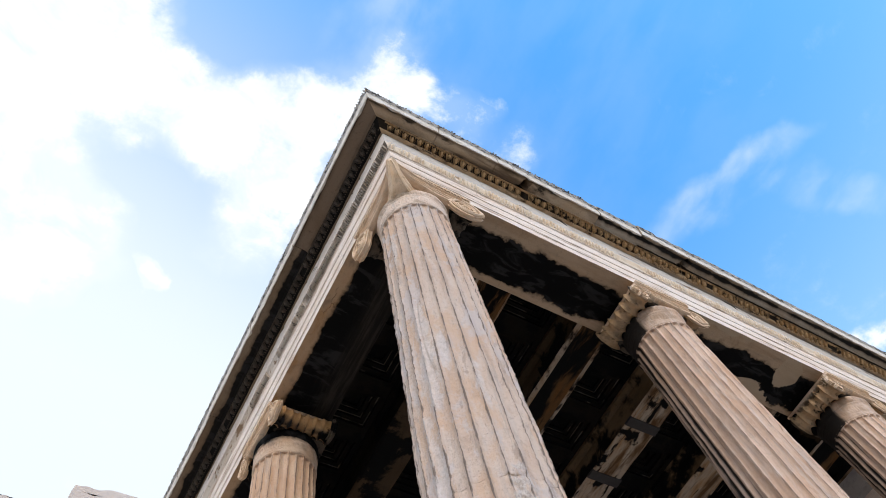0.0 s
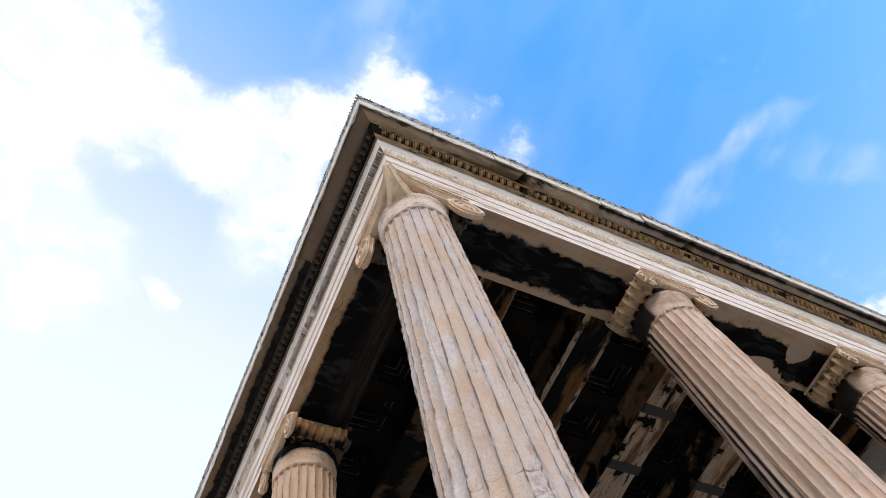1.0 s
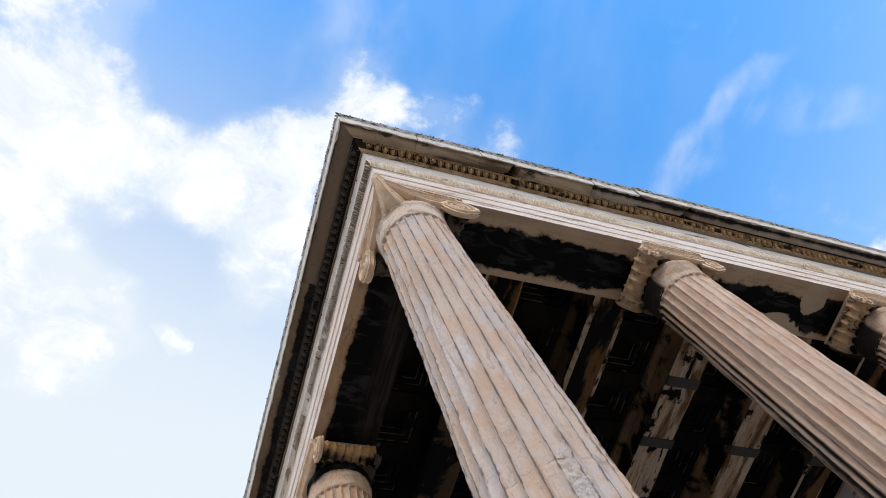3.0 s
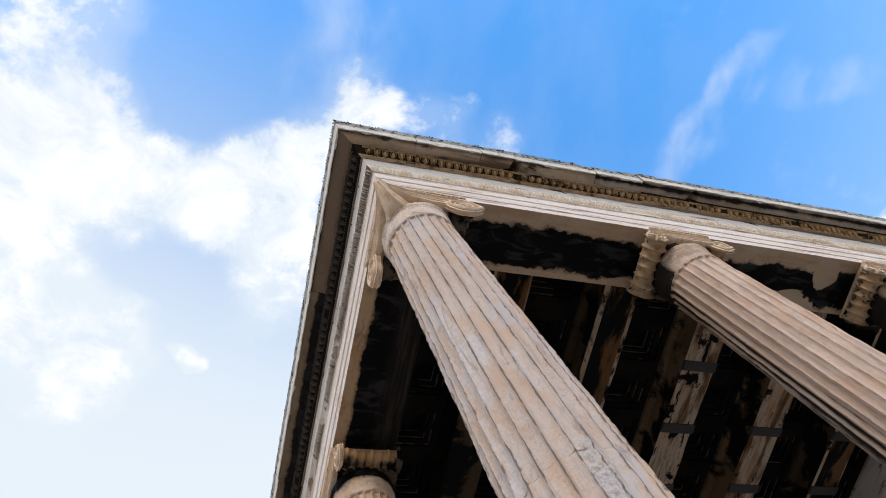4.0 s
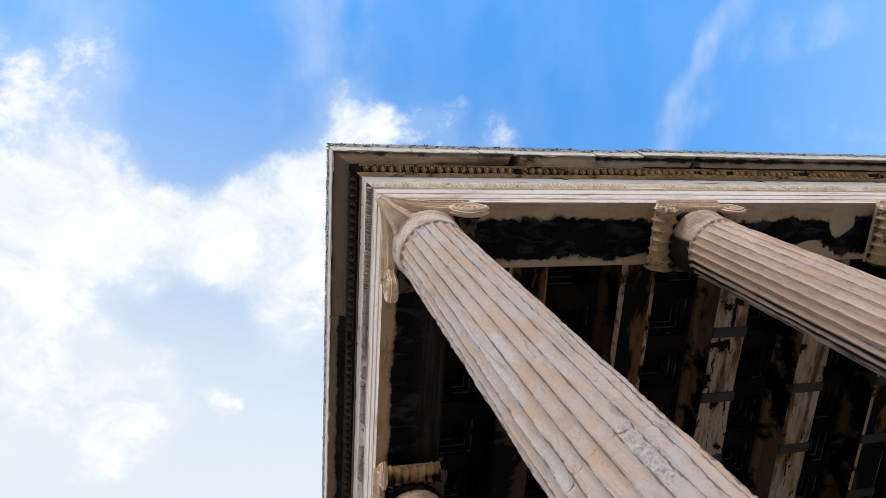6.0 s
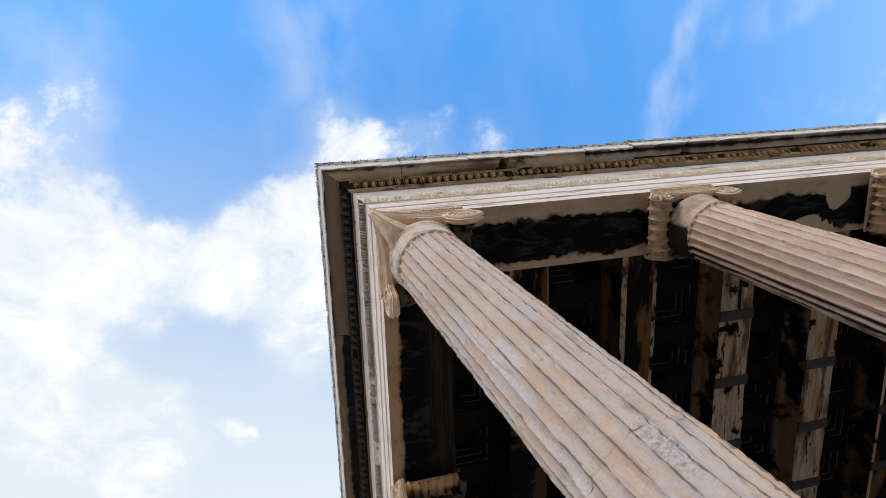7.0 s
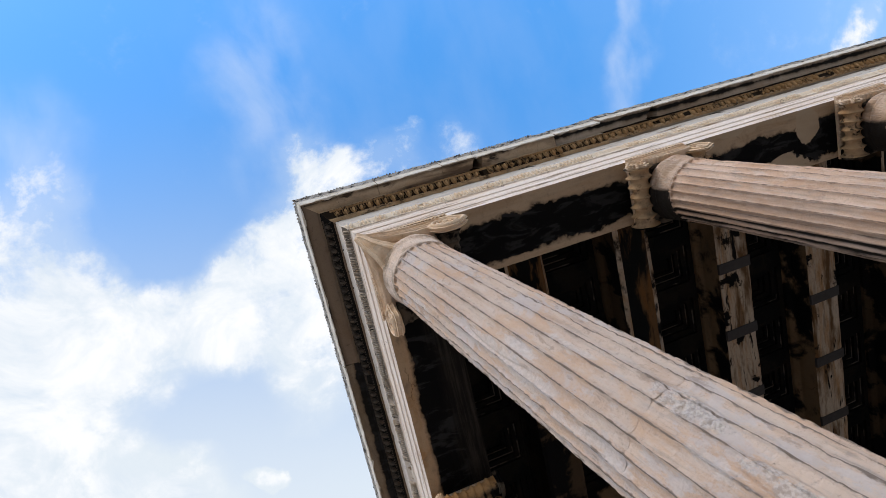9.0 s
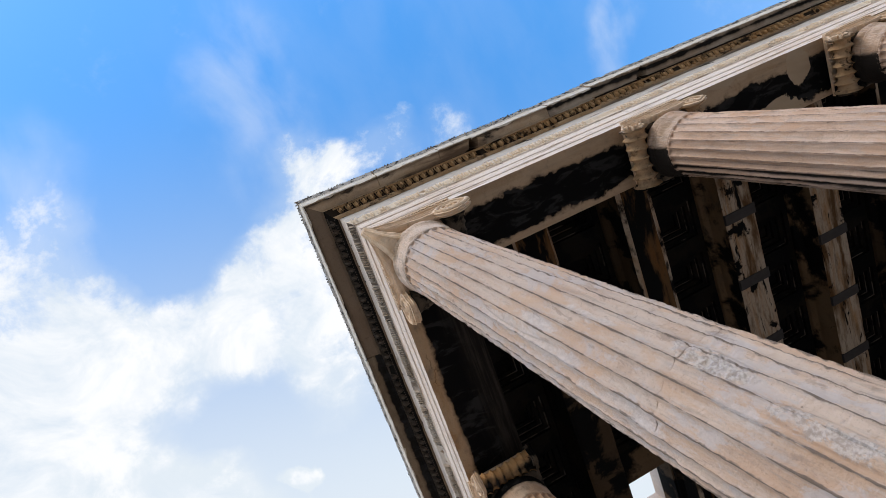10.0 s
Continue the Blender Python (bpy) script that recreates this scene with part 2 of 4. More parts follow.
def islands(k, c):
    """Clean tan places that the crust leaves open in the bays past the second column: tongues from the front edge, spots by the inner one."""
    tan = k.mix(k.noise(k.scaled(2, 6, 2), 2.0, 5), (0.35, 0.26, 0.17), (0.46, 0.36, 0.255))
    ragged = k.calc("MULTIPLY_ADD", k.noise(k.scaled(1, 1, 1, (7, 3, 1)), 4.5, 8, 0.6, 0.3), 2.4, -1.2)
    for cx, cy, rx, ry in ((5.37, -0.16, 0.17, 0.26), (4.92, 0.33, 0.45, 0.20), (4.30, 0.42, 0.5, 0.12), (4.05, -0.42, 0.8, 0.13), (8.40, -0.16, 0.22, 0.30), (7.7, 0.33, 0.5, 0.22)):
        dx = k.calc("DIVIDE", k.calc("SUBTRACT", k.axis(0), cx), rx)
        dy = k.calc("DIVIDE", k.calc("SUBTRACT", k.axis(1), cy), ry)
        r = k.calc("ADD", k.calc("MULTIPLY", dx, dx), k.calc("MULTIPLY_ADD", dy, dy, ragged))
        c = k.mix(k.step(r, 1.08, 0.94), c, tan)
    return c


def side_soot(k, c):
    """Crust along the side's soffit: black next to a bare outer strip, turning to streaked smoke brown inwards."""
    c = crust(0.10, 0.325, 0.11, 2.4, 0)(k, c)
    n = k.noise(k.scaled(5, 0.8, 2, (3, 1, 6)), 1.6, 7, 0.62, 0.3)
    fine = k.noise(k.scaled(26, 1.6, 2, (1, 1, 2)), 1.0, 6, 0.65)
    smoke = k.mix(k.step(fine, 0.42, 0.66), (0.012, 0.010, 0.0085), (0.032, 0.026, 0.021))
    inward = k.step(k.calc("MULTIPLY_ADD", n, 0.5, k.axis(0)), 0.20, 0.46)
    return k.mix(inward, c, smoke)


def patches(cover, scale, tone=BLACK, stretch=(1, 1, 1), off=(0, 0, 0), soft=0.03):
    """Black crust in ragged patches; cover is the share left clean."""

    def apply(k, c):
        n = k.noise(k.scaled(*stretch, off), scale, 7, 0.6, 0.25)
        return k.mix(k.step(n, cover - soft, cover + soft), c, tone)

    return apply


PHASE = 5.0  # by how many degrees the corner column's flutes are turned
FLAKES = [(-158, 4.5, 13, 0.85, 1), (-172, 3.4, 9, 0.6, 1), (-139, 4.4, 5, 0.25, 1), (-112, 4.0, 6, 0.3, 1), (-128, 2.7, 8, 0.3, 1), (-105, 3.08, 11, 0.27, 0), (-118, 2.4, 9, 0.35, 0), (-172, 6.2, 5, 0.3, 1)]


def arris_shade_wear(strength, inner=False, reach=0.36, phase=0.0):
    """Shadow of the 24 flutes painted as broken dark lines beside their arrises."""

    def apply(k, c):
        sp = k.nt.nodes.new("ShaderNodeSeparateXYZ")
        k.link(k.nt.nodes.new("ShaderNodeTexCoord").outputs["Object"], sp.inputs[0])
        turn = k.calc("MULTIPLY", k.calc("ARCTAN2", sp.outputs[1], sp.outputs[0]), 24 / (2 * math.pi))
        wob = k.noise(k.scaled(1, 1, 1, (5, 5, 2)), 9, 4, 0.6)
        f = k.calc("FRACT", k.calc("ADD", turn, k.calc("MULTIPLY_ADD", wob, 0.07, 4.965 - phase / 15)))
        d = k.calc("ABSOLUTE", k.calc("SUBTRACT", f, 0.5))
        wide = k.calc("MULTIPLY_ADD", k.noise(k.scaled(3, 3, 1.2, (1, 6, 2)), 5, 7, 0.7), 0.34, -0.105)
        fine = k.noise(k.scaled(24, 24, 2.4, (2, 9, 4)), 1.0, 6, 0.65, 0.3)
        c = k.mix(k.calc("MULTIPLY", k.step(fine, 0.54, 0.66), 0.48), c, (0.36, 0.30, 0.255))
        c = k.mix(k.calc("MULTIPLY", k.step(fine, 0.46, 0.36), 0.45), c, (0.63, 0.54, 0.475))
        c = k.mix(k.step(k.random(), 0.0, 1.0, 0.0, 0.22), c, (0.50, 0.43, 0.385))
        line = k.step(k.calc("SUBTRACT", wide, k.calc("SUBTRACT", 0.5, d)), 0.0, 0.05)
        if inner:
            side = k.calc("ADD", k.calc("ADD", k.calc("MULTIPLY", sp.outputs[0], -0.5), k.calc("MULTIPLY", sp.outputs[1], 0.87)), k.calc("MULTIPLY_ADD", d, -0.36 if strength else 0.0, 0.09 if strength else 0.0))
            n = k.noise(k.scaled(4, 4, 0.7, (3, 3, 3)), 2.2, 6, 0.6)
            # Shade of the sheltered inner side put into the colour, brown then sooty black.
            inner_shade = k.step(k.calc("MULTIPLY_ADD", n, 0.35, side), 0.10, 0.36, 0.0, 0.55)
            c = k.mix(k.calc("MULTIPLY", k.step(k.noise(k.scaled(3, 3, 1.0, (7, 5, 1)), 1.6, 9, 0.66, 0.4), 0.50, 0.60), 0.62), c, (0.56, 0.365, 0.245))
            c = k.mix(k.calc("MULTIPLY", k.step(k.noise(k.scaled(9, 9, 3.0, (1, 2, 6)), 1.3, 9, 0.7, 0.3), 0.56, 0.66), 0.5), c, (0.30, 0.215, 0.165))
            c2 = k.mix(inner_shade, c, (0.27, 0.18, 0.125))
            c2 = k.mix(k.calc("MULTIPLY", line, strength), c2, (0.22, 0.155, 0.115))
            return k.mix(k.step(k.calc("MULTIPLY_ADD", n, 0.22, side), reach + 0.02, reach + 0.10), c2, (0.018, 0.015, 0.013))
        patch = k.noise(k.scaled(2.2, 2.2, 1.1, (4, 1, 7)), 1.7, 9, 0.68, 0.4)
        c = k.mix(k.calc("MULTIPLY", k.step(patch, 0.52, 0.57), 0.72), c, (0.56, 0.50, 0.475))
        c = k.mix(k.calc("MULTIPLY", k.step(k.noise(k.scaled(3, 3, 1.0, (9, 5, 3)), 1.5, 9, 0.66, 0.4), 0.51, 0.60), 0.62), c, (0.585, 0.40, 0.275))
        c = k.mix(k.calc("MULTIPLY", k.step(k.noise(k.scaled(9, 9, 3.2, (2, 2, 6)), 1.3, 9, 0.7, 0.3), 0.57, 0.66), 0.5), c, (0.30, 0.23, 0.19))
        c = k.mix(k.calc("MULTIPLY", line, strength), c, (0.185, 0.145, 0.12))
        # flaked grey-white scars where the skin of the stone has come off
        for deg, z, ra, rz, smooth in FLAKES:
            da = k.calc("DIVIDE", k.calc("SUBTRACT", turn, deg * 24 / 360), ra * 24 / 360)
            dz = k.calc("DIVIDE", k.calc("SUBTRACT", sp.outputs[2], z), rz)
            r = k.calc("ADD", k.calc("MULTIPLY", da, da), k.calc("MULTIPLY", dz, dz))
            n = k.noise(k.scaled(1, 1, 0.45 if smooth else 0.7, (deg, 2, 4)), 11 if smooth else 16, 8, 0.68, 0.4)
            inside = k.step(k.calc("MULTIPLY_ADD", n, -5.0, r), -1.7, -2.3)
            flake = k.mix(k.step(k.noise(k.scaled(1, 1, 0.8, (4, 7, deg)), 42, 6, 0.7), 0.40, 0.60), *(((0.56, 0.50, 0.465), (0.67, 0.60, 0.56)) if smooth else ((0.34, 0.30, 0.275), (0.62, 0.57, 0.53))))
            c = k.mix(k.calc("MULTIPLY", inside, 0.65 if smooth else 0.68), c, flake)
        return c

    return apply


M_SHAFT = marble("weathered_column_marble", (0.62, 0.495, 0.405), (0.53, 0.355, 0.245), (0.45, 0.385, 0.35), (6, 6, 1.0), 1.0, soot=arris_shade_wear(0.92, phase=PHASE), pits=0.6, bump=1.0, cracks=0.0)
M_SHAFT_TAN = marble("tan_column_marble", (0.70, 0.52, 0.40), (0.52, 0.325, 0.205), (0.42, 0.35, 0.31), (8, 8, 0.9), 1.0, soot=arris_shade_wear(0.85, True, 0.335), bump=0.7, cracks=0.0)
M_SHAFT_OCHRE = marble("ochre_column_marble", (0.62, 0.43, 0.29), (0.50, 0.29, 0.16), (0.36, 0.27, 0.20), (8, 8, 0.9), 1.0, soot=arris_shade_wear(0.95, True, 0.42), bump=0.7, cracks=0.0)
# Inner side of this necking is painted black where it recedes into shade.
M_NECK = marble("tan_necking_marble", (0.57, 0.42, 0.32), (0.46, 0.31, 0.205), (0.34, 0.265, 0.22), (5, 5, 5), 0.9, soot=lambda k, c: arris_shade_wear(0.0, True, 0.12)(k, patches(0.55, 3.5, (0.37, 0.255, 0.17), (1, 1, 1.6), (2, 8, 1), 0.09)(k, c)))
M_NECK_PALE = marble("pale_necking_marble", (0.69, 0.56, 0.465), (0.60, 0.44, 0.33), (0.44, 0.375, 0.335), (6, 6, 6), 1.0, soot=patches(0.58, 4.0, (0.36, 0.28, 0.21), (1, 1, 1.6), (4, 2, 7), 0.09))
M_CAP = marble("carved_capital_marble", (0.74, 0.57, 0.415), (0.64, 0.44, 0.275), (0.46, 0.35, 0.26), (5, 5, 5), 0.8)
# Black bands follow the abacus line, the bolster's underside and the necking's top.
M_CAP_SOOT = marble("sooty_capital_marble", (0.43, 0.295, 0.175), (0.35, 0.205, 0.10), (0.14, 0.10, 0.07), (4, 4, 4), 0.9,
                    soot=lambda k, c: crust(7.585, 0.02, 0.06, 5.0, 2)(k, patches(0.60, 6.0, soft=0.05)(k, c)))
M_CAP_RUST = marble("rusty_capital_marble", (0.50, 0.30, 0.14), (0.40, 0.21, 0.085), (0.16, 0.11, 0.07), (4, 4, 4), 0.9,
                    soot=lambda k, c: patches(0.64, 9.0, soft=0.04)(k, crust(7.275, 0.03, 0.05, 6.0, 2)(k, crust(7.60, 0.025, 0.05, 5.0, 2)(k, c))))
M_NECK_RUST = marble("rusty_necking_marble", (0.57, 0.43, 0.325), (0.47, 0.31, 0.205), (0.28, 0.21, 0.155), (4, 4, 4), 0.9, soot=crust(7.27, 0.085, 0.08, 6.0, 2))
# Near-black copy of the capital marble, painting shade on inner parts and hollows.
M_CAP_SHADE = marble("shaded_capital_marble", (0.10, 0.08, 0.06), (0.07, 0.05, 0.035), (0.03, 0.025, 0.02), (4, 4, 4), 0.7, soot=patches(0.5, 5.0, soft=0.06))
M_FASCIA = marble("pale_architrave_marble", (0.80, 0.70, 0.62), (0.69, 0.53, 0.41), (0.62, 0.555, 0.51), (1.2, 1.2, 5), 0.7, pits=0.5, bump=0.35,
                  soot=patches(0.60, 2.2, (0.46, 0.35, 0.265), (0.7, 0.7, 7), (3, 1, 2), 0.06))
M_FRIEZE = marble("blue_grey_frieze_stone", (0.56, 0.535, 0.515), (0.50, 0.43, 0.375), (0.38, 0.365, 0.36), (2, 2, 4), 0.7, pits=0.6,
                  soot=patches(0.64, 2.0, (0.20, 0.14, 0.10), (0.8, 0.8, 5), (1, 4, 2), 0.03))
M_FRIEZE_SIDE = marble("pale_side_frieze_stone", (0.70, 0.63, 0.575), (0.60, 0.49, 0.40), (0.46, 0.42, 0.39), (2, 2, 4), 0.8, pits=0.6,
                       soot=patches(0.64, 3.0, (0.06, 0.05, 0.043), (1.6, 0.8, 3), (1, 4, 2), 0.03))
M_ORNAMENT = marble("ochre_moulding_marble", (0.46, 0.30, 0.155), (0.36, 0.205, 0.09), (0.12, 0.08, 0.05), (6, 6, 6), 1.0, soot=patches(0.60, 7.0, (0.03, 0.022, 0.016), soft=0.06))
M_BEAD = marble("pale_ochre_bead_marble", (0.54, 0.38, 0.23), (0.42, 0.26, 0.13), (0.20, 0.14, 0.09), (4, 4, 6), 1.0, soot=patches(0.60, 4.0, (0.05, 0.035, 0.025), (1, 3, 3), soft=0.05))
# Ground of the egg moulding, darkened to paint the shade in its gaps.
M_ORN_BACK = marble("shaded_moulding_ground", (0.028, 0.020, 0.013), (0.022, 0.014, 0.009), (0.010, 0.008, 0.007), (5, 5, 5), 0.8)
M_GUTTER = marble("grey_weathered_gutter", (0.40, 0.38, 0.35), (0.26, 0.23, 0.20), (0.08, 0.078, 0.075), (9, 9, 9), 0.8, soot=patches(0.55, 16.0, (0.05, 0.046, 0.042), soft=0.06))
M_ORN_DARK = marble("dark_moulding_marble", (0.09, 0.074, 0.06), (0.07, 0.05, 0.036), (0.03, 0.026, 0.022), (5, 5, 5), 0.8)
# Black ground that paints the shade between the side's eggs and beads.
M_ORN_BACK_SIDE = marble("shaded_side_moulding_ground", (0.010, 0.009, 0.008), (0.012, 0.010, 0.008), (0.006, 0.006, 0.006), (5, 5, 5), 0.8)
M_CROWN = marble("worn_crown_marble", (0.76, 0.66, 0.54), (0.68, 0.52, 0.36), (0.52, 0.46, 0.40), (5, 5, 5), 0.7)
M_CROWN_DARK = marble("dirty_crown_marble", (0.46, 0.40, 0.34), (0.38, 0.29, 0.21), (0.20, 0.165, 0.13), (5, 5, 5), 0.9, soot=patches(0.60, 16.0, (0.02, 0.017, 0.015), soft=0.06))


def side_crown(k, c):
    """Painted shade in the side crown's hollows, thinning to rust and bare stone away from the corner."""
    n = k.noise(k.scaled(1, 1, 1, (3, 7, 2)), 4.0, 6, 0.6)
    reach = k.calc("MULTIPLY_ADD", n, 1.6, k.axis(1))
    c = k.mix(k.step(k.noise(k.scaled(2, 1.2, 2, (5, 1, 1)), 3.0, 6, 0.6), 0.52, 0.60), c, (0.24, 0.16, 0.10))
    return k.mix(k.step(reach, 2.75, 2.35), c, (0.19, 0.155, 0.125))


M_CROWN_SIDE = marble("hollow_shaded_crown_marble", (0.62, 0.55, 0.48), (0.50, 0.40, 0.30), (0.34, 0.29, 0.25), (3, 1, 5), 0.8, soot=side_crown)
# The black stripe along the outer edge paints the shade under the lip.
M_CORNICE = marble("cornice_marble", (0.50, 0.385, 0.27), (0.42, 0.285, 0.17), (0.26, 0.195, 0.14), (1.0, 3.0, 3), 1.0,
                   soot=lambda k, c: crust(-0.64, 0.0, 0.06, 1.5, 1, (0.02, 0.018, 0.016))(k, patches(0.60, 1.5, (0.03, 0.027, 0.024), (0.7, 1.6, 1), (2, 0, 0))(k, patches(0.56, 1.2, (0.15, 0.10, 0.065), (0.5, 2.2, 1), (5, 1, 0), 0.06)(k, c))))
# Darker copy holding that side's shadow, black at the egg row and lip.
M_CORN_L = marble("shaded_cornice_side_marble", (0.21, 0.155, 0.11), (0.17, 0.115, 0.075), (0.10, 0.075, 0.058), (2.5, 0.8, 3), 0.9,
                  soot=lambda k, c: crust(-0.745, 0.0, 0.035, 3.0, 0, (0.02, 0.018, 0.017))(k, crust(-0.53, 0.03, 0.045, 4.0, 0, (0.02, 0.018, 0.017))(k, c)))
# Wider painted shade below the lip, for the undercut front blocks.
M_CORNICE_LIP = marble("lip_shaded_cornice_marble", (0.44, 0.37, 0.295), (0.36, 0.27, 0.19), (0.24, 0.19, 0.15), (1.0, 3.0, 3), 1.0, soot=crust(-0.625, 0.022, 0.06, 3.0, 1, (0.015, 0.013, 0.012)))
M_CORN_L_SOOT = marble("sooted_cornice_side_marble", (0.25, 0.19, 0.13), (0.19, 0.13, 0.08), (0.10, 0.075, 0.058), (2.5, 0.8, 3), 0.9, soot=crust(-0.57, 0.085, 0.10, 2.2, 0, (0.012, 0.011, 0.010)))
M_EDGE = marble("sunbleached_edge_marble", (0.74, 0.70, 0.63), (0.60, 0.52, 0.42), (0.42, 0.40, 0.38), (6, 6, 6), 0.7)
M_SOFF_F = marble("sooty_front_soffit", (0.41, 0.30, 0.20), (0.33, 0.22, 0.132), (0.25, 0.19, 0.135), (1.2, 9, 2), 0.8, soot=lambda k, c: islands(k, crust(0.06, 0.21, 0.22, 2.6, 1)(k, c)))
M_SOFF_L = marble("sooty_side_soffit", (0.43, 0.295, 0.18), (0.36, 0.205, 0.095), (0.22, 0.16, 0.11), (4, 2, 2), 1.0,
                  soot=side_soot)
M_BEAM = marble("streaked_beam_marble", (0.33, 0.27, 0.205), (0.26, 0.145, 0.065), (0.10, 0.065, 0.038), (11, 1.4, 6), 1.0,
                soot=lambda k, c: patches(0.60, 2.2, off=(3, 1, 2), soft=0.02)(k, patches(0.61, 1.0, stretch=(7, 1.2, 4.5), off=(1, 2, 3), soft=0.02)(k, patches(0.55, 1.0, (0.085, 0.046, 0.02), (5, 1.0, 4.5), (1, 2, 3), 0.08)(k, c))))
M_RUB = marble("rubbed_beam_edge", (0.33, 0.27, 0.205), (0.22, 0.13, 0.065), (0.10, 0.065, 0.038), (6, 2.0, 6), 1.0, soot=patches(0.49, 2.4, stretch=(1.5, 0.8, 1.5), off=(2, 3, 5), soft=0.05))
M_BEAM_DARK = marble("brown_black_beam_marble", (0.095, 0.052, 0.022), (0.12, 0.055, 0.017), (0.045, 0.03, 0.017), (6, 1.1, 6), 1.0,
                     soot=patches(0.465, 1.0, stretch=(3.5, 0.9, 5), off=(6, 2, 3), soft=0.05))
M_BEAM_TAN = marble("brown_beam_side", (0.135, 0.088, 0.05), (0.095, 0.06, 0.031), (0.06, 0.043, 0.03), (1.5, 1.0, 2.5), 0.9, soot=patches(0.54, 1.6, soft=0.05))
M_BEAM_SIDE = marble("dark_brown_beam_side", (0.055, 0.036, 0.021), (0.04, 0.026, 0.014), (0.015, 0.012, 0.009), (1.5, 1.0, 2.5), 0.9,
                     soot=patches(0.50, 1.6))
M_COFFER = marble("near_black_coffer_marble", (0.009, 0.0075, 0.006), (0.012, 0.0085, 0.006), (0.004, 0.004, 0.004), (3, 3, 3), 0.9,
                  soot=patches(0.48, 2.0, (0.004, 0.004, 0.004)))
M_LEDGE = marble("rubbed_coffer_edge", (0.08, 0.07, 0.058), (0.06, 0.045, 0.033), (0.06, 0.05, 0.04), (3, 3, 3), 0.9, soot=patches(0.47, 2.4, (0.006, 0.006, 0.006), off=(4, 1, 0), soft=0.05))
M_WALL = marble("pale_wall_marble", (0.60, 0.535, 0.48), (0.55, 0.43, 0.34), (0.46, 0.43, 0.415), (1.5, 1.5, 1.5), 0.6)
M_STEEL = Nodes("dull_grey_steel", 0.55)
M_STEEL = M_STEEL.done(M_STEEL.mix(M_STEEL.noise(M_STEEL.scaled(1, 1, 1), 14), (0.03, 0.027, 0.026), (0.055, 0.05, 0.048)))
M_HOLE = Nodes("dark_hole_shade", 0.9)
M_HOLE = M_HOLE.done(M_HOLE.mix(0.5, (0.03, 0.028, 0.026), (0.02, 0.018, 0.017)))
M_GROUND = Nodes("trodden_limestone", 0.9)
M_GROUND = M_GROUND.done(
    M_GROUND.mix(M_GROUND.noise(M_GROUND.scaled(1, 1, 1), 0.6, 8, 0.6), (0.26, 0.225, 0.18), (0.36, 0.32, 0.27)),
    M_GROUND.noise(M_GROUND.scaled(1, 1, 1), 5, 6), 0.5, 0.03)


# ---- mesh helpers ----
def part(name, bm, material, parent=None, label="", smooth=False):
    """Links a bmesh, or (verts, faces), as one mesh object under a thing or part. material: one, or a list for the slots."""
    me = bpy.data.meshes.new(name)
    if isinstance(bm, tuple):
        me.from_pydata(*[list(map(tuple, s)) for s in (bm[0],)], [], bm[1])
        if len(bm) > 2:
            me.polygons.foreach_set("material_index", bm[2])
    else:
        bm.to_mesh(me)
        bm.free()
    for m in material if isinstance(material, list) else [material]:
        me.materials.append(m)
    if smooth:
        me.polygons.foreach_set("use_smooth", [True] * len(me.polygons))
    ob = new(name, me)
    ob.parent = parent
    if label:
        ob["label"] = label
    return ob


def thing(name, label, category, kind="", group="", at=(0, 0, 0)):
    ob = new(name)
    ob.location, ob.empty_display_size = at, 0.1
    return tagged(ob, label, category, group, kind)


def fbm(p, f, octaves=4, seed=0.0):
    return noise.fractal(Vector((p[0] * f + seed, p[1] * f - seed, p[2] * f + 2 * seed)), 0.9, 2.0, octaves)


def box(bm, x0, x1, y0, y1, z0, z1, bevel=0.0, mat=0):
    g = bmesh.ops.create_cube(bm, size=1.0)
    for v in g["verts"]:
        v.co = ((x0 + x1) / 2 + v.co.x * (x1 - x0), (y0 + y1) / 2 + v.co.y * (y1 - y0), (z0 + z1) / 2 + v.co.z * (z1 - z0))
    faces = {f for v in g["verts"] for f in v.link_faces}
    for f in faces:
        f.material_index = mat
    if bevel:
        bmesh.ops.bevel(bm, geom=list({e for f in faces for e in f.edges}), offset=bevel, segments=2, affect="EDGES", profile=0.6)


def lathe(profile, n=48, axis="z", centre=(0, 0, 0), ripple=None):
    """(verts, faces) of a closed turned body; profile: (radius, height) from one end to the other."""
    vs, fs = [], []
    for r, h in profile:
        for i in range(n):
            a = 2 * math.pi * i / n
            rr = r + (ripple(a, h) if ripple else 0)
            p = (rr * math.cos(a), rr * math.sin(a), h)
            if axis == "y":
                p = (p[0], p[2], p[1])
            elif axis == "x":
                p = (p[2], p[0], p[1])
            vs.append((p[0] + centre[0], p[1] + centre[1], p[2] + centre[2]))
    m = len(profile)
    for j in range(m - 1):
        for i in range(n):
            k = (i + 1) % n
            fs.append((j * n + i, j * n + k, (j + 1) * n + k, (j + 1) * n + i))
    fs.append(tuple(range(n - 1, -1, -1)))
    fs.append(tuple((m - 1) * n + i for i in range(n)))
    return vs, fs


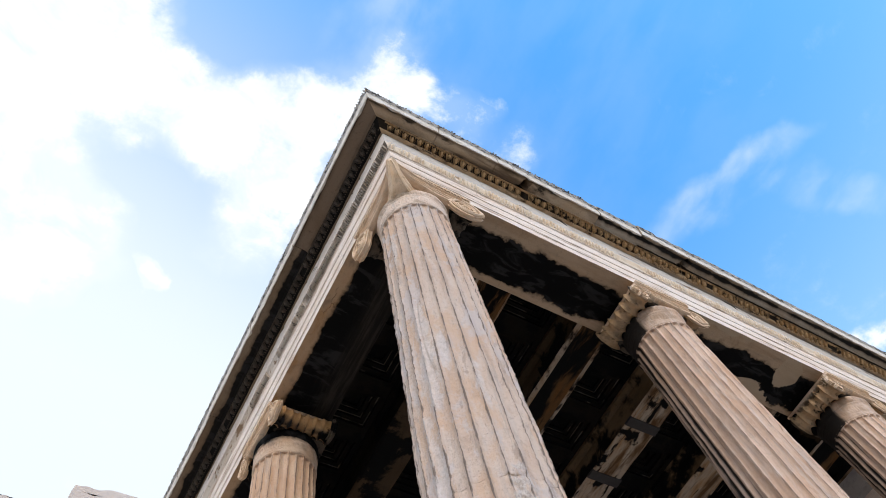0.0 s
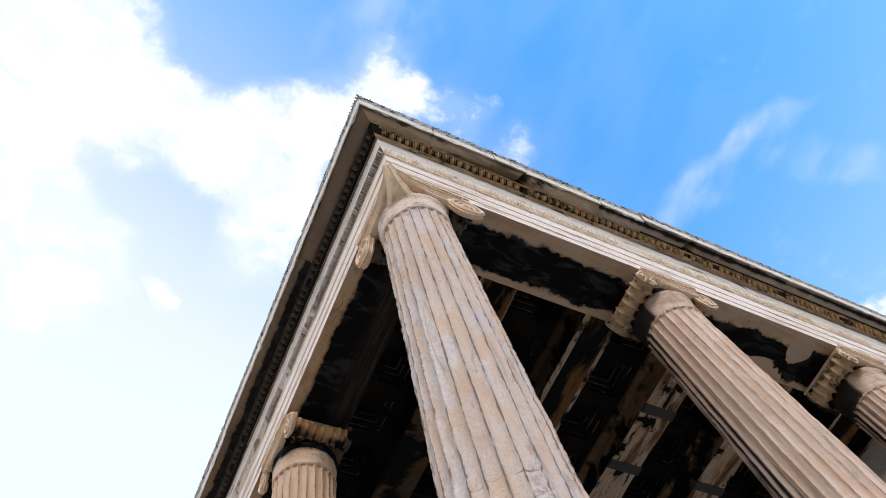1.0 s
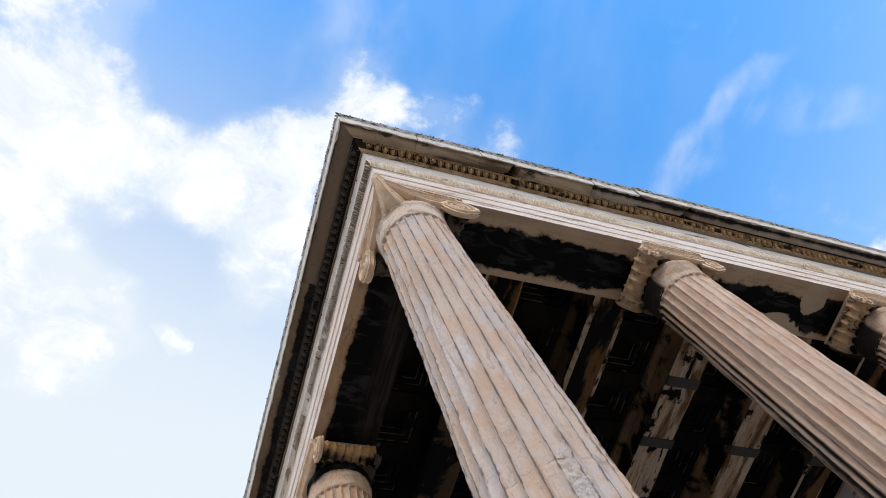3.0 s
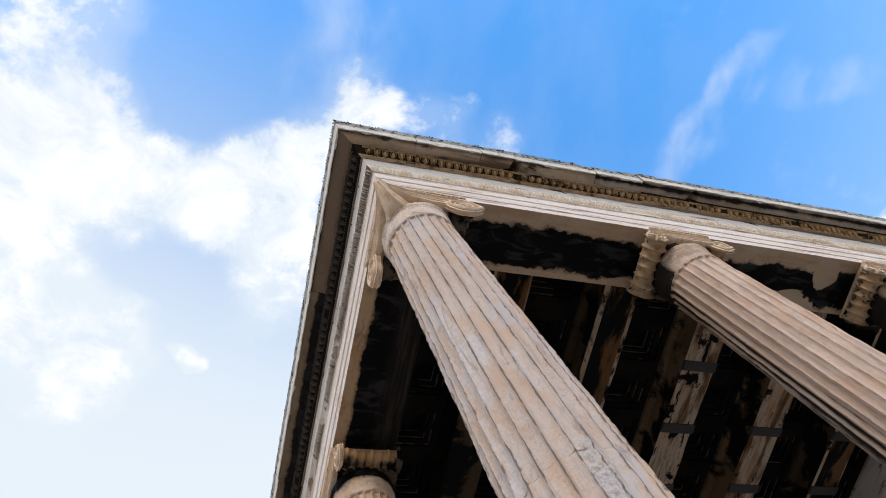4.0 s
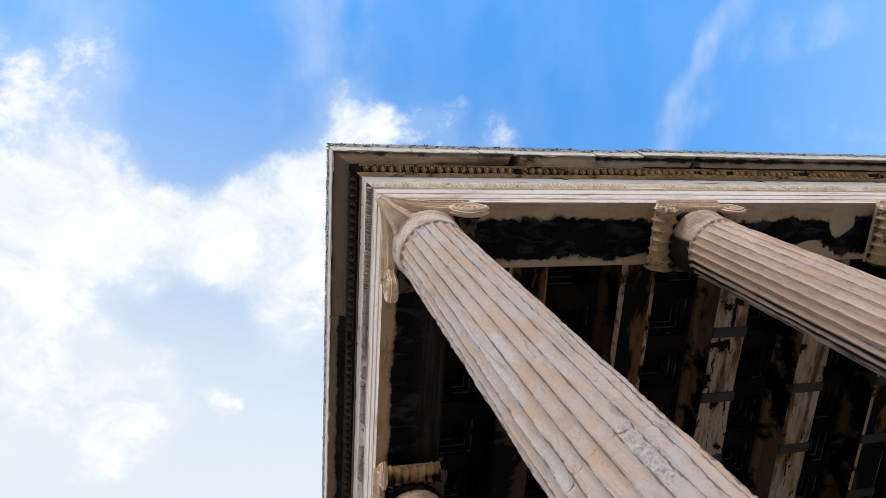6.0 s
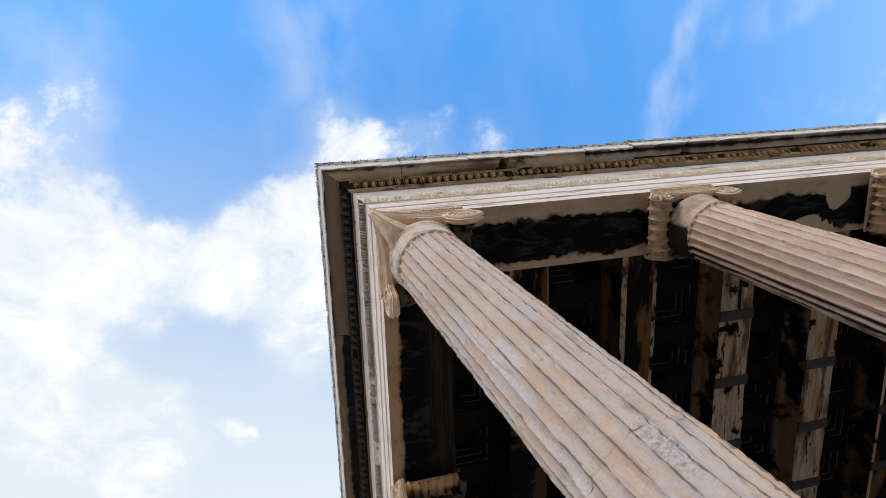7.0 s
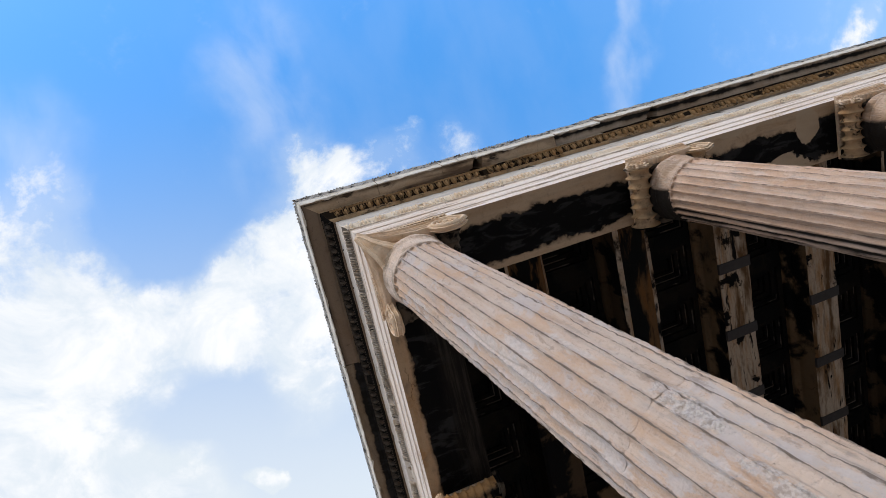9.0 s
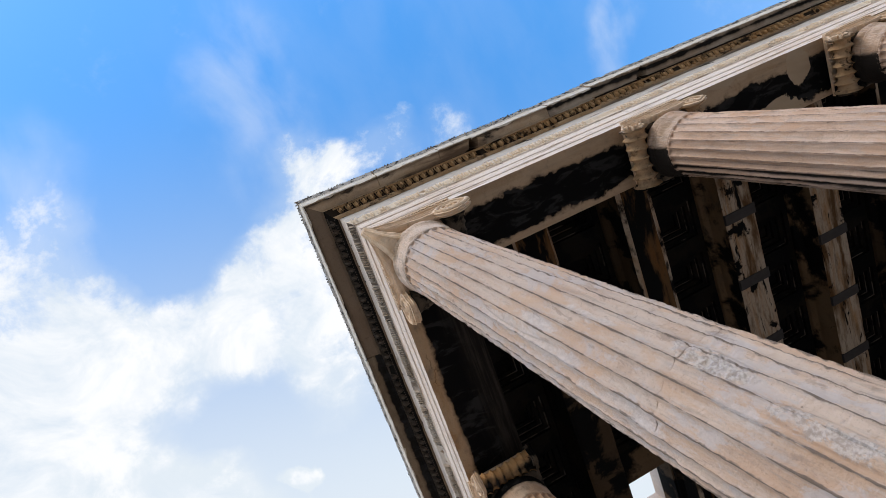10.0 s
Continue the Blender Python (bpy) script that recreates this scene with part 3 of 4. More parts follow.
def tube(points, r, n=6, taper=None):
    """(verts, faces) of a round bar along points."""
    vs, fs = [], []
    pts = [Vector(p) for p in points]
    for i, p in enumerate(pts):
        d = (pts[min(i + 1, len(pts) - 1)] - pts[max(i - 1, 0)]).normalized()
        a = d.orthogonal().normalized() if i == 0 else (a - d * a.dot(d)).normalized()
        b = d.cross(a)
        rr = r * (taper(i / (len(pts) - 1)) if taper else 1)
        for k in range(n):
            t = 2 * math.pi * k / n
            vs.append(tuple(p + rr * (math.cos(t) * a + math.sin(t) * b)))
    for i in range(len(pts) - 1):
        for k in range(n):
            l = (k + 1) % n
            fs.append((i * n + k, i * n + l, (i + 1) * n + l, (i + 1) * n + k))
    fs.append(tuple(range(n - 1, -1, -1)))
    fs.append(tuple((len(pts) - 1) * n + k for k in range(n)))
    return vs, fs


def joined(*bodies):
    vs, fs = [], []
    for b in bodies:
        o = len(vs)
        vs += list(b[0])
        fs += [tuple(i + o for i in f) for f in b[1]]
    return vs, fs


def worn(body, amount, f=9.0, seed=1.0):
    return [tuple(Vector(p) + amount * noise.noise_vector(Vector(p) * f + Vector((seed, seed, seed)))) for p in body[0]], body[1]


# ---- ground, steps and wall ----
def ground():
    bm = bmesh.new()
    n = 60
    grid = [[None] * (n + 1) for _ in range(n + 1)]
    for i in range(n + 1):
        for j in range(n + 1):
            a, b = (2 * i / n - 1), (2 * j / n - 1)
            x, y = 1800 * a ** 5 + 30 * a, 1800 * b ** 5 + 30 * b
            near = min(1, max(0, (max(abs(x - 4), abs(y - 3)) - 9) / 8))
            grid[i][j] = bm.verts.new((x, y, -0.72 - 0.02 + near * 0.25 * fbm((x, y, 0), 0.05)))
    for i in range(n):
        for j in range(n):
            bm.faces.new((grid[i][j], grid[i + 1][j], grid[i + 1][j + 1], grid[i][j + 1]))
    tagged(part("ground", bm, M_GROUND, smooth=True), "pale trodden limestone ground round the temple", "ground", kind="structure")


ground()
steps = thing("temple_steps", "three worn marble steps under the porch columns", "steps", "structure")
for i in range(3):
    out = 0.62 + 0.36 * i
    bm = bmesh.new()
    box(bm, -out, 9.3 + out, -out, 6.2, -0.25 * (i + 1) - (0.3 if i == 2 else 0.0), -0.25 * i, 0.012)
    part("step", bm, M_WALL, steps)

wall = thing("cella_wall", "ashlar marble wall of the temple, broken along its top", "wall", "structure")
bm = bmesh.new()
box(bm, -13, 10.3, 6.206, 7.0, -0.8, 7.6)
part("wall_core", bm, M_WALL, wall)
bm = bmesh.new()
box(bm, -0.35, 10.3, 6.206, 7.0, 7.604, 9.2)
part("wall_core", bm, M_WALL, wall)


# ---- entablature ----
# profiles: front offset, side offset, height; from the soffit's outer edge upwards, then round behind
ARCH = [(0.36, 0.372, 7.635), (0.36, 0.372, 7.79), (0.370, 0.383, 7.794), (0.371, 0.384, 7.98), (0.381, 0.395, 7.984), (0.382, 0.397, 8.185),
        (0.398, 0.408, 8.195), (0.402, 0.412, 8.222), (0.392, 0.405, 8.232), (0.40, 0.415, 8.27), (0.418, 0.442, 8.315), (0.424, 0.456, 8.335),
        (0.424, 0.456, 8.36), (-0.37, -0.365, 8.36), (-0.37, -0.365, 7.635)]
FRIEZE = [(0.385, 0.425, 8.364), (0.387, 0.428, 8.62), (0.387, 0.428, 8.866), (-0.3, -0.3, 8.866), (-0.3, -0.3, 8.364)]
CORN = [(0.393, 0.452, 8.87), (0.424, 0.482, 8.874), (0.436, 0.494, 8.894), (0.508, 0.552, 8.968), (0.522, 0.566, 8.975), (0.532, 0.590, 9.018),
        (0.62, 0.70, 9.032), (0.658, 0.748, 9.03), (0.664, 0.754, 9.006), (0.676, 0.766, 9.0), (0.682, 0.772, 9.05), (0.684, 0.774, 9.12), (0.692, 0.780, 9.135),
        (0.700, 0.787, 9.18), (0.710, 0.796, 9.225), (0.712, 0.798, 9.25), (0.25, 0.28, 9.27), (-0.3, -0.3, 9.27), (-0.3, -0.3, 8.87)]
# places where the underside of the cornice has broken out: where along it, half width, depth
BITES = [(1.47, 0.10, 0.22), (4.13, 0.11, 0.22)]
BACK = 6.2
RIGHT = 9.3


def sweep(profile, s0, s1, side, mitre=False, step=0.07, wear=0.003, chip=0.0, edges=(), seed=0.0, slots=None, shift=(0.0, 0.0), bites=()):
    """One block of the entablature: the profile drawn from s0 to s1 along the front, the side, or the far side, its arrises worn."""
    n = max(1, int(abs(s1 - s0) / step))
    vs, fs, ms = [], [], []
    m = len(profile)
    for i in range(n + 1):
        for j, (f, l, z) in enumerate(profile):
            a = (-l if side == "F" else -f) if mitre else s0
            s = a + (s1 - a) * i / n
            p = (s, -f, z)
            w = wear * fbm(p, 6, 3, seed)
            if j in edges and chip:
                w += chip * max(0, fbm((s, 0.2 * j, 0), 5.0, 5, seed + 9) - 0.2)
            f, l, z = f - w + shift[0], l - w + shift[0], z + shift[1] + (0.6 * w if z < 9.1 else -0.6 * w)
            for at, wide, deep in bites:
                if 2 <= j <= 6:
                    z += deep * max(0, 1 - abs(s - at - 0.03 * (j - 4)) / (wide * (1 - 0.14 * (j - 2)))) ** 0.5 if abs(s - at - 0.03 * (j - 4)) < wide * (1 - 0.14 * (j - 2)) else 0
            if i in (0, n) and not (mitre and i == 0):
                s += 0.006 * fbm((s, f, z), 9, 2, seed)
            vs.append({"F": (s, -f, z), "L": (-l, s, z), "R": (RIGHT + l, s, z)}[side])
    for i in range(n):
        for j in range(m):
            k = (j + 1) % m
            q = (i * m + j, (i + 1) * m + j, (i + 1) * m + k, i * m + k)
            fs.append(q if side == "F" else q[::-1])
            ms.append(slots(j) if slots else 0)
    for q in (tuple(range(m))[::-1], tuple(n * m + j for j in range(m))):
        fs.append(q if side != "F" else q[::-1])
        ms.append(0)
    return vs, fs, ms


def bumps(count, place, size, seed):
    """Many small carved knobs as one body: place(i) gives the spot, size the three radii."""
    rnd = random.Random(seed)
    vs, fs = [], []
    for i in range(count):
        c = place(i, rnd)
        if c is None:
            continue
        o = len(vs)
        sx, sy, sz = (s * rnd.uniform(0.75, 1.2) for s in size)
        for d in ((1, 0, 0), (-1, 0, 0), (0, 1, 0), (0, -1, 0), (0, 0, 1), (0, 0, -1), (0.7, 0.7, 0.3), (-0.7, -0.7, -0.3), (0.7, -0.7, -0.3), (-0.7, 0.7, 0.3)):
            vs.append((c[0] + d[0] * sx, c[1] + d[1] * sy, c[2] + d[2] * sz))
        fs += [tuple(o + k for k in t) for t in ((0, 6, 4), (6, 2, 4), (2, 9, 4), (9, 1, 4), (1, 7, 4), (7, 3, 4), (3, 8, 4), (8, 0, 4),
                                                (6, 0, 5), (2, 6, 5), (9, 2, 5), (1, 9, 5), (7, 1, 5), (3, 7, 5), (8, 3, 5), (0, 8, 5))]
    return vs, fs


def tongues(count, spot, width, seed):
    """A row of upright carved tongues as one body; spot(i, rnd, k) gives the foot (k = 0) and head (k = 1) and the outward direction."""
    rnd = random.Random(seed)
    vs, fs = [], []
    for i in range(count):
        got = spot(i, rnd)
        if got is None:
            continue
        foot, head, out, along = (Vector(v) for v in got)
        o, w = len(vs), width / 2 * rnd.uniform(0.85, 1.1)
        proud = rnd.uniform(0.55, 1.15)
        for t, wide, lift in ((0.0, 0.45, 0.003), (0.18, 0.95, 0.020), (0.75, 1.0, 0.023), (1.0, 0.9, 0.006)):
            c = foot + (head - foot) * t
            for q, e in ((-1, -0.01), (-0.6, lift * proud), (0, lift * proud * 1.25), (0.6, lift * proud), (1, -0.01)):
                vs.append(tuple(c + along * (w * wide * q) + out * e))
        for r in range(3):
            for q in range(4):
                fs.append((o + 5 * r + q, o + 5 * r + q + 1, o + 5 * r + q + 6, o + 5 * r + q + 5))
        fs += [tuple(o + q for q in range(5))[::-1], tuple(o + 15 + q for q in range(5))]
    return vs, fs


def egg_mesh(material):
    """One egg in its shell with half a dart, 75 mm wide; x along the moulding, -y outwards, z up its slope."""
    vs, fs = [], []

    def dome(cx, rx, ry, rz, y0, point=0.0):
        o = len(vs)
        n, rings = 8, 2
        for r in range(rings):
            t = r * 0.62
            for i in range(n):
                a = 2 * math.pi * i / n
                drop = -point * max(0, -math.sin(a))
                vs.append((cx + rx * math.cos(a) * math.cos(t * 1.2), y0 - ry * math.sin(t * 1.2), rz * math.sin(a) * math.cos(t * 1.2) + drop))
        vs.append((cx, y0 - ry, 0))
        for r in range(rings - 1):
            for i in range(n):
                k = (i + 1) % n
                fs.append((o + r * n + i, o + (r + 1) * n + i, o + (r + 1) * n + k, o + r * n + k))
        for i in range(n):
            fs.append((o + (rings - 1) * n + i, o + rings * n, o + (rings - 1) * n + (i + 1) % n))

    dome(0, 0.021, 0.036, 0.038, 0.0, 0.010)
    for sx in (-1, 1):
        o = len(vs)
        arc = [(sx * (0.029 * math.sin(a)), 0.016 - 0.060 * math.cos(a)) for a in (0.12, 0.6, 1.1, 1.6, 2.1)]
        for x, z in arc:
            vs.extend([(x * 0.9, 0.004, z), (x * 1.0, -0.026, z), (x * 1.09, -0.024, z), (x * 1.16, 0.004, z)])
        for i in range(4):
            for k in range(3):
                q = (o + 4 * i + k, o + 4 * i + k + 1, o + 4 * i + k + 5, o + 4 * i + k + 4)
                fs.append(q if sx > 0 else q[::-1])
    o = len(vs)
    vs += [(0.0365, 0, 0.03), (0.0395, -0.012, 0.03), (0.0425, 0, 0.03), (0.0395, -0.016, -0.054)]
    fs += [(o, o + 1, o + 3), (o + 1, o + 2, o + 3), (o, o + 2, o + 1)]
    me = bpy.data.meshes.new("egg")
    me.from_pydata(vs, [], fs)
    me.materials.append(material)
    return me


def entablature(side, label, arch_joints, frieze_joints, corn_joints, soffit, corn_mat):
    ent = thing("entablature", label, "entablature", "structure")
    last = len(ARCH) - 1
    for i, (a, b) in enumerate(zip(arch_joints, arch_joints[1:])):
        body = sweep(ARCH, a + 0.0015, b - 0.0015, side, mitre=i == 0 and side != "R", wear=0.0025, chip=0.03, edges=(10, 11, 12), seed=3.1 * i + len(label),
                     slots=lambda j: 1 if j == last else 2 if 6 <= j <= 11 else 0)
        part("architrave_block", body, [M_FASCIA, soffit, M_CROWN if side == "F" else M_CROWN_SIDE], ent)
    for i, (a, b) in enumerate(zip(frieze_joints, frieze_joints[1:])):
        part("frieze_block", sweep(FRIEZE, a + 0.002, b - 0.002, side, mitre=i == 0 and side != "R", wear=0.004, seed=1.7 * i), M_FRIEZE if side == "F" else M_FRIEZE_SIDE, ent)
    for i, (a, b) in enumerate(zip(corn_joints, corn_joints[1:])):
        g0, g1 = random.Random(i * 7 + len(label)).uniform(0.001, 0.004), random.Random(i * 5 + 2).uniform(0.001, 0.004)
        body = sweep(CORN, a + g0, b - g1, side, mitre=i == 0 and side != "R", step=0.03, wear=0.005, chip=0.035, edges=(7, 8, 9, 13, 14, 15), bites=BITES if side == "F" else (), seed=5.3 * i + 0.7 * len(label),
                     shift=(0, 0) if i == 0 else (0.016, 0.022 + random.Random(i + 60).uniform(-0.006, 0.008)) if side == "F" and i > 4 else (random.Random(i + 40).uniform(-0.007, 0.007), random.Random(i + 60).uniform(-0.004, 0.006)),
                     slots=lambda j: 3 if j >= 12 and j <= 15 else 1 if 8 <= j <= 11 else 2 if j in (2, 3) else 4 if j < 2 else 0)
        part("cornice_block", body, [M_CORN_L_SOOT if side == "L" and i else M_CORNICE_LIP if side == "F" and i > 3 else corn_mat, M_EDGE, M_ORN_BACK if side == "F" else M_ORN_BACK_SIDE, M_GUTTER, M_BEAD if side == "F" else M_ORN_BACK_SIDE], ent)
    return ent


def row_spot(side, s, f, l, z):
    return {"F": (s, -f, z), "L": (-l, s, z)}[side]


CJF = [-0.7, 0.2, 1.04, 1.50, 2.64, 3.33, 4.17, 5.17, 6.18, 7.2, 8.25, 9.2, 10.08]
CJL = [-0.7, 1.42, 2.75, 4.2, 5.4, BACK]
front = entablature("F", "pale marble entablature over the front columns with carved mouldings", [-0.4, 3.14, 6.24, 9.66],
                    [-0.4, 0.9, 2.55, 3.9, 5.3, 6.9, 8.3, 9.66], CJF, M_SOFF_F, M_CORNICE)
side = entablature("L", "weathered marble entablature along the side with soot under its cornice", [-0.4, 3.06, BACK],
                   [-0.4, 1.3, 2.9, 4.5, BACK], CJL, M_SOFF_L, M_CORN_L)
# the far side repeats the plain courses
farside = thing("entablature", "plain marble entablature along the far side of the porch", "entablature", "structure")
part("architrave_block", sweep(ARCH, -0.3, BACK, "R", step=0.4, slots=lambda j: 1 if j == len(ARCH) - 1 else 0), [M_FASCIA, M_SOFF_L], farside)
part("frieze_block", sweep(FRIEZE, -0.3, BACK, "R", step=0.4), M_FRIEZE, farside)
part("cornice_block", sweep(CORN, -0.6, BACK, "R", step=0.4), M_CORNICE, farside)

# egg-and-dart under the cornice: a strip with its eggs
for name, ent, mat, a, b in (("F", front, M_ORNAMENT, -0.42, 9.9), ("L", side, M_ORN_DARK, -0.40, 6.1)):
    f0, l0, f1, l1 = 0.438, 0.496, 0.508, 0.552
    n = int((b - a) / 0.1)
    bm = bmesh.new()
    s0 = [row_spot(name, a - 0.03, f1 - 0.015, l1 - 0.015, z) for z in (8.958, 8.966)] + [row_spot(name, b, f1 - 0.015, l1 - 0.015, z) for z in (8.966, 8.958)]
    q = [bm.verts.new(p) for p in s0]
    r = [bm.verts.new(Vector(row_spot(name, 0, f1 + 0.012, l1 + 0.012, v.co.z)) * Vector((0 if name == "F" else 1, 1 if name == "F" else 0, 1))
                      + Vector((v.co.x if name == "F" else 0, 0 if name == "F" else v.co.y, 0))) for v in q]
    for k in range(4):
        bm.faces.new((q[k], q[(k + 1) % 4], r[(k + 1) % 4], r[k]))
    bm.faces.new(q), bm.faces.new(r[::-1])
    bmesh.ops.recalc_face_normals(bm, faces=bm.faces)
    strip = part("egg_moulding", bm, mat, ent)

    def bead(i, rnd, name=name, a=a):
        return None if rnd.random() < 0.08 else row_spot(name, a + 0.034 * i, 0.428, 0.486, 8.879)

    tagged(part("bead_row", bumps(int((b - a) / 0.034), bead, (0.013, 0.010, 0.010), 9), M_BEAD if name == "F" else mat, ent), kind="stuff")
    eggs = egg_mesh(mat)
    rnd = random.Random(4)
    tilt = math.atan2((f1 - f0) if name == "F" else (l1 - l0), 0.074)
    for i in range(n):
        s = a + 0.1 * (i + 0.5)
        if rnd.random() < 0.03 or (name == "F" and (1.44 < s < 1.55 or 4.06 < s < 4.2)):
            continue
        e = new("egg", eggs)
        e.parent = strip
        mid = row_spot(name, s, (f0 + f1) / 2 - 0.006, (l0 + l1) / 2 - 0.004, 8.926)
        turn = pose(0, 0, 0, math.degrees(tilt)) if name == "F" else pose(0, 0, 0, 0, 0, -90) @ pose(0, 0, 0, math.degrees(tilt))
        e.matrix_basis = Matrix.Translation(mid) @ turn @ Matrix.Diagonal((1.08, rnd.uniform(0.8, 1.3), rnd.uniform(1.0, 1.14), 1)) @ pose(0, 0, 0, 0, rnd.uniform(-5, 5))

# small leaf carving on the architrave's crown, broken away in places, and the gutter leaf along the roof edge
for name, ent, a, b, pitch, gaps in (("F", front, -0.40, 9.6, 0.048, ((2.74, 3.2), (6.0, 6.2), (7.0, 7.4))), ("L", side, -0.37, 6.1, 0.028, ((1.6, 1.75), (2.55, 2.8), (3.4, 6.2)))):
    def crown(i, rnd, name=name, gaps=gaps, a=a, pitch=pitch):
        s = a + pitch * i
        if any(g0 + 0.05 * math.sin(9 * s) < s < g1 for g0, g1 in gaps) or rnd.random() < 0.05:
            return None
        along = (1, 0, 0) if name == "F" else (0, -1, 0)
        out = (0, -1, -0.2) if name == "F" else (-1, 0, -0.2)
        return row_spot(name, s, 0.396, 0.408, 8.232), row_spot(name, s, 0.425, 0.456, 8.338), out, along

    ob = part("crown_carving", tongues(int((b - a) / pitch), crown, pitch * 0.62, 5), M_CROWN if name == "F" else M_CROWN_DARK, ent)
    tagged(ob, kind="stuff")

    def pearl(i, rnd, name=name, gaps=gaps, a=a):
        s = a + 0.026 * i
        return None if any(g0 < s < g1 for g0, g1 in gaps) or rnd.random() < 0.06 else row_spot(name, s, 0.402, 0.412, 8.212)

    tagged(part("bead_row", bumps(int((b - a) / 0.026), pearl, (0.009, 0.010, 0.012), 12), M_CROWN if name == "F" else M_CROWN_DARK, ent), kind="stuff")

    def gutter(i, rnd, name=name, a=a):
        s = a - 0.34 + 0.038 * i
        if fbm((s, 0, 0), 0.9, 3, 4.0) > 0.36 and s > 1:
            return None
        return row_spot(name, s, 0.700 + rnd.uniform(-0.006, 0.006), 0.787 + rnd.uniform(-0.006, 0.006), 9.258 + rnd.uniform(-0.006, 0.006))

    ob = part("gutter_carving", bumps(int((b - a + 0.42) / 0.038), gutter, (0.014, 0.020, 0.034) if name == "F" else (0.020, 0.014, 0.034), 6), M_GUTTER, ent)
    tagged(ob, kind="stuff")
# Small dark discs on the frieze paint the shade inside dowel holes.
for s, z in ((-0.06, 8.80), (0.22, 8.83), (0.42, 8.82), (1.72, 8.82)):
    bm = bmesh.new()
    bmesh.ops.create_cone(bm, segments=10, radius1=0.012, radius2=0.012, depth=0.01, cap_ends=True)
    part("dowel_hole", bm, M_HOLE, side).matrix_basis = Matrix.Translation((-0.429, s, z)) @ pose(0, 0, 0, 0, 90, 0)

# Thin dark slivers, slightly proud of the frieze, paint the shade of chipped hollows.
for x, z, wide, tall in ((2.08, 8.84, 0.17, 0.10), (5.02, 8.84, 0.15, 0.10)):
    bm = bmesh.new()
    rim = [(-0.6, 0.22), (-0.25, 0.26), (0.3, 0.2), (0.55, -0.35), (0.62, -0.8), (0.42, -0.5), (0.1, -0.1), (-0.3, 0.02)]
    front_ring, back_ring = ([bm.verts.new((x + u * wide, y, z + v * tall)) for u, v in rim] for y in (-0.3915, -0.37))
    bm.faces.new(front_ring), bm.faces.new(back_ring[::-1])
    for k in range(len(rim)):
        bm.faces.new((front_ring[k], back_ring[k], back_ring[(k + 1) % len(rim)], front_ring[(k + 1) % len(rim)]))
    bmesh.ops.recalc_face_normals(bm, faces=bm.faces)
    part("chip", bm, M_HOLE, front, "thin dark sliver on the pale frieze, painted as a hollow's shade")

# ---- ceiling and roof ----
BEAMS = [1.60 + 1.535 * i for i in range(5)]
BW, BZ = 0.26, 8.39
HOLE = (2.06, 2.80, 4.95, 5.95)


def coffers():
    vs, fs, ms = [], [], []

    def ring(x0, x1, y0, y1, z0, a0, a1, b0, b1, z1):
        o = len(vs)
        vs.extend([(x0, y0, z0), (x1, y0, z0), (x1, y1, z0), (x0, y1, z0), (a0, b0, z1), (a1, b0, z1), (a1, b1, z1), (a0, b1, z1)])
        for k in range(4):
            l = (k + 1) % 4
            fs.append((o + k, o + 4 + k, o + 4 + l, o + l))
            ms.append(1 if 0 < a0 - x0 < 0.03 else 0)

    edges = [0.37] + [c for b in BEAMS for c in (b - BW, b + BW)] + [RIGHT - 0.37]
    for x0, x1 in zip(edges[0::2], edges[1::2]):
        w = (x1 - x0)
        nx = 1
        y, pitch = 0.37, 0.81
        while y < 6.1:
            y1 = min(y + pitch, BACK)
            if x0 < HOLE[0] < x1 and y1 > HOLE[2] + 0.05 and y < HOLE[3] - 0.05:
                y = y1
                continue
            b = (x0, x1, y, y1)
            z = 8.86
            for inset, rise in ((0.13, 0.0), (0.0, 0.05), (0.02, 0.004), (0.05, 0.008), (0.0, 0.05), (0.018, 0.004), (0.042, 0.008), (0.0, 0.05), (0.016, 0.003), (0.034, 0.007), (0.0, 0.04)):
                c = (b[0] + inset, b[1] - inset, b[2] + inset, b[3] - inset)
                ring(*b, z, *c, z + rise)
                b, z = c, z + rise
            o = len(vs)
            vs.extend([(b[0], b[2], z), (b[1], b[2], z), (b[1], b[3], z), (b[0], b[3], z)])
            fs.append((o, o + 3, o + 2, o + 1))
            ms.append(0)
            y = y1
    return vs, fs, ms


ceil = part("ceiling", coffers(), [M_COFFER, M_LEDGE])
tagged(ceil, "near-black coffered marble ceiling with stepped square panels", "ceiling", kind="structure")
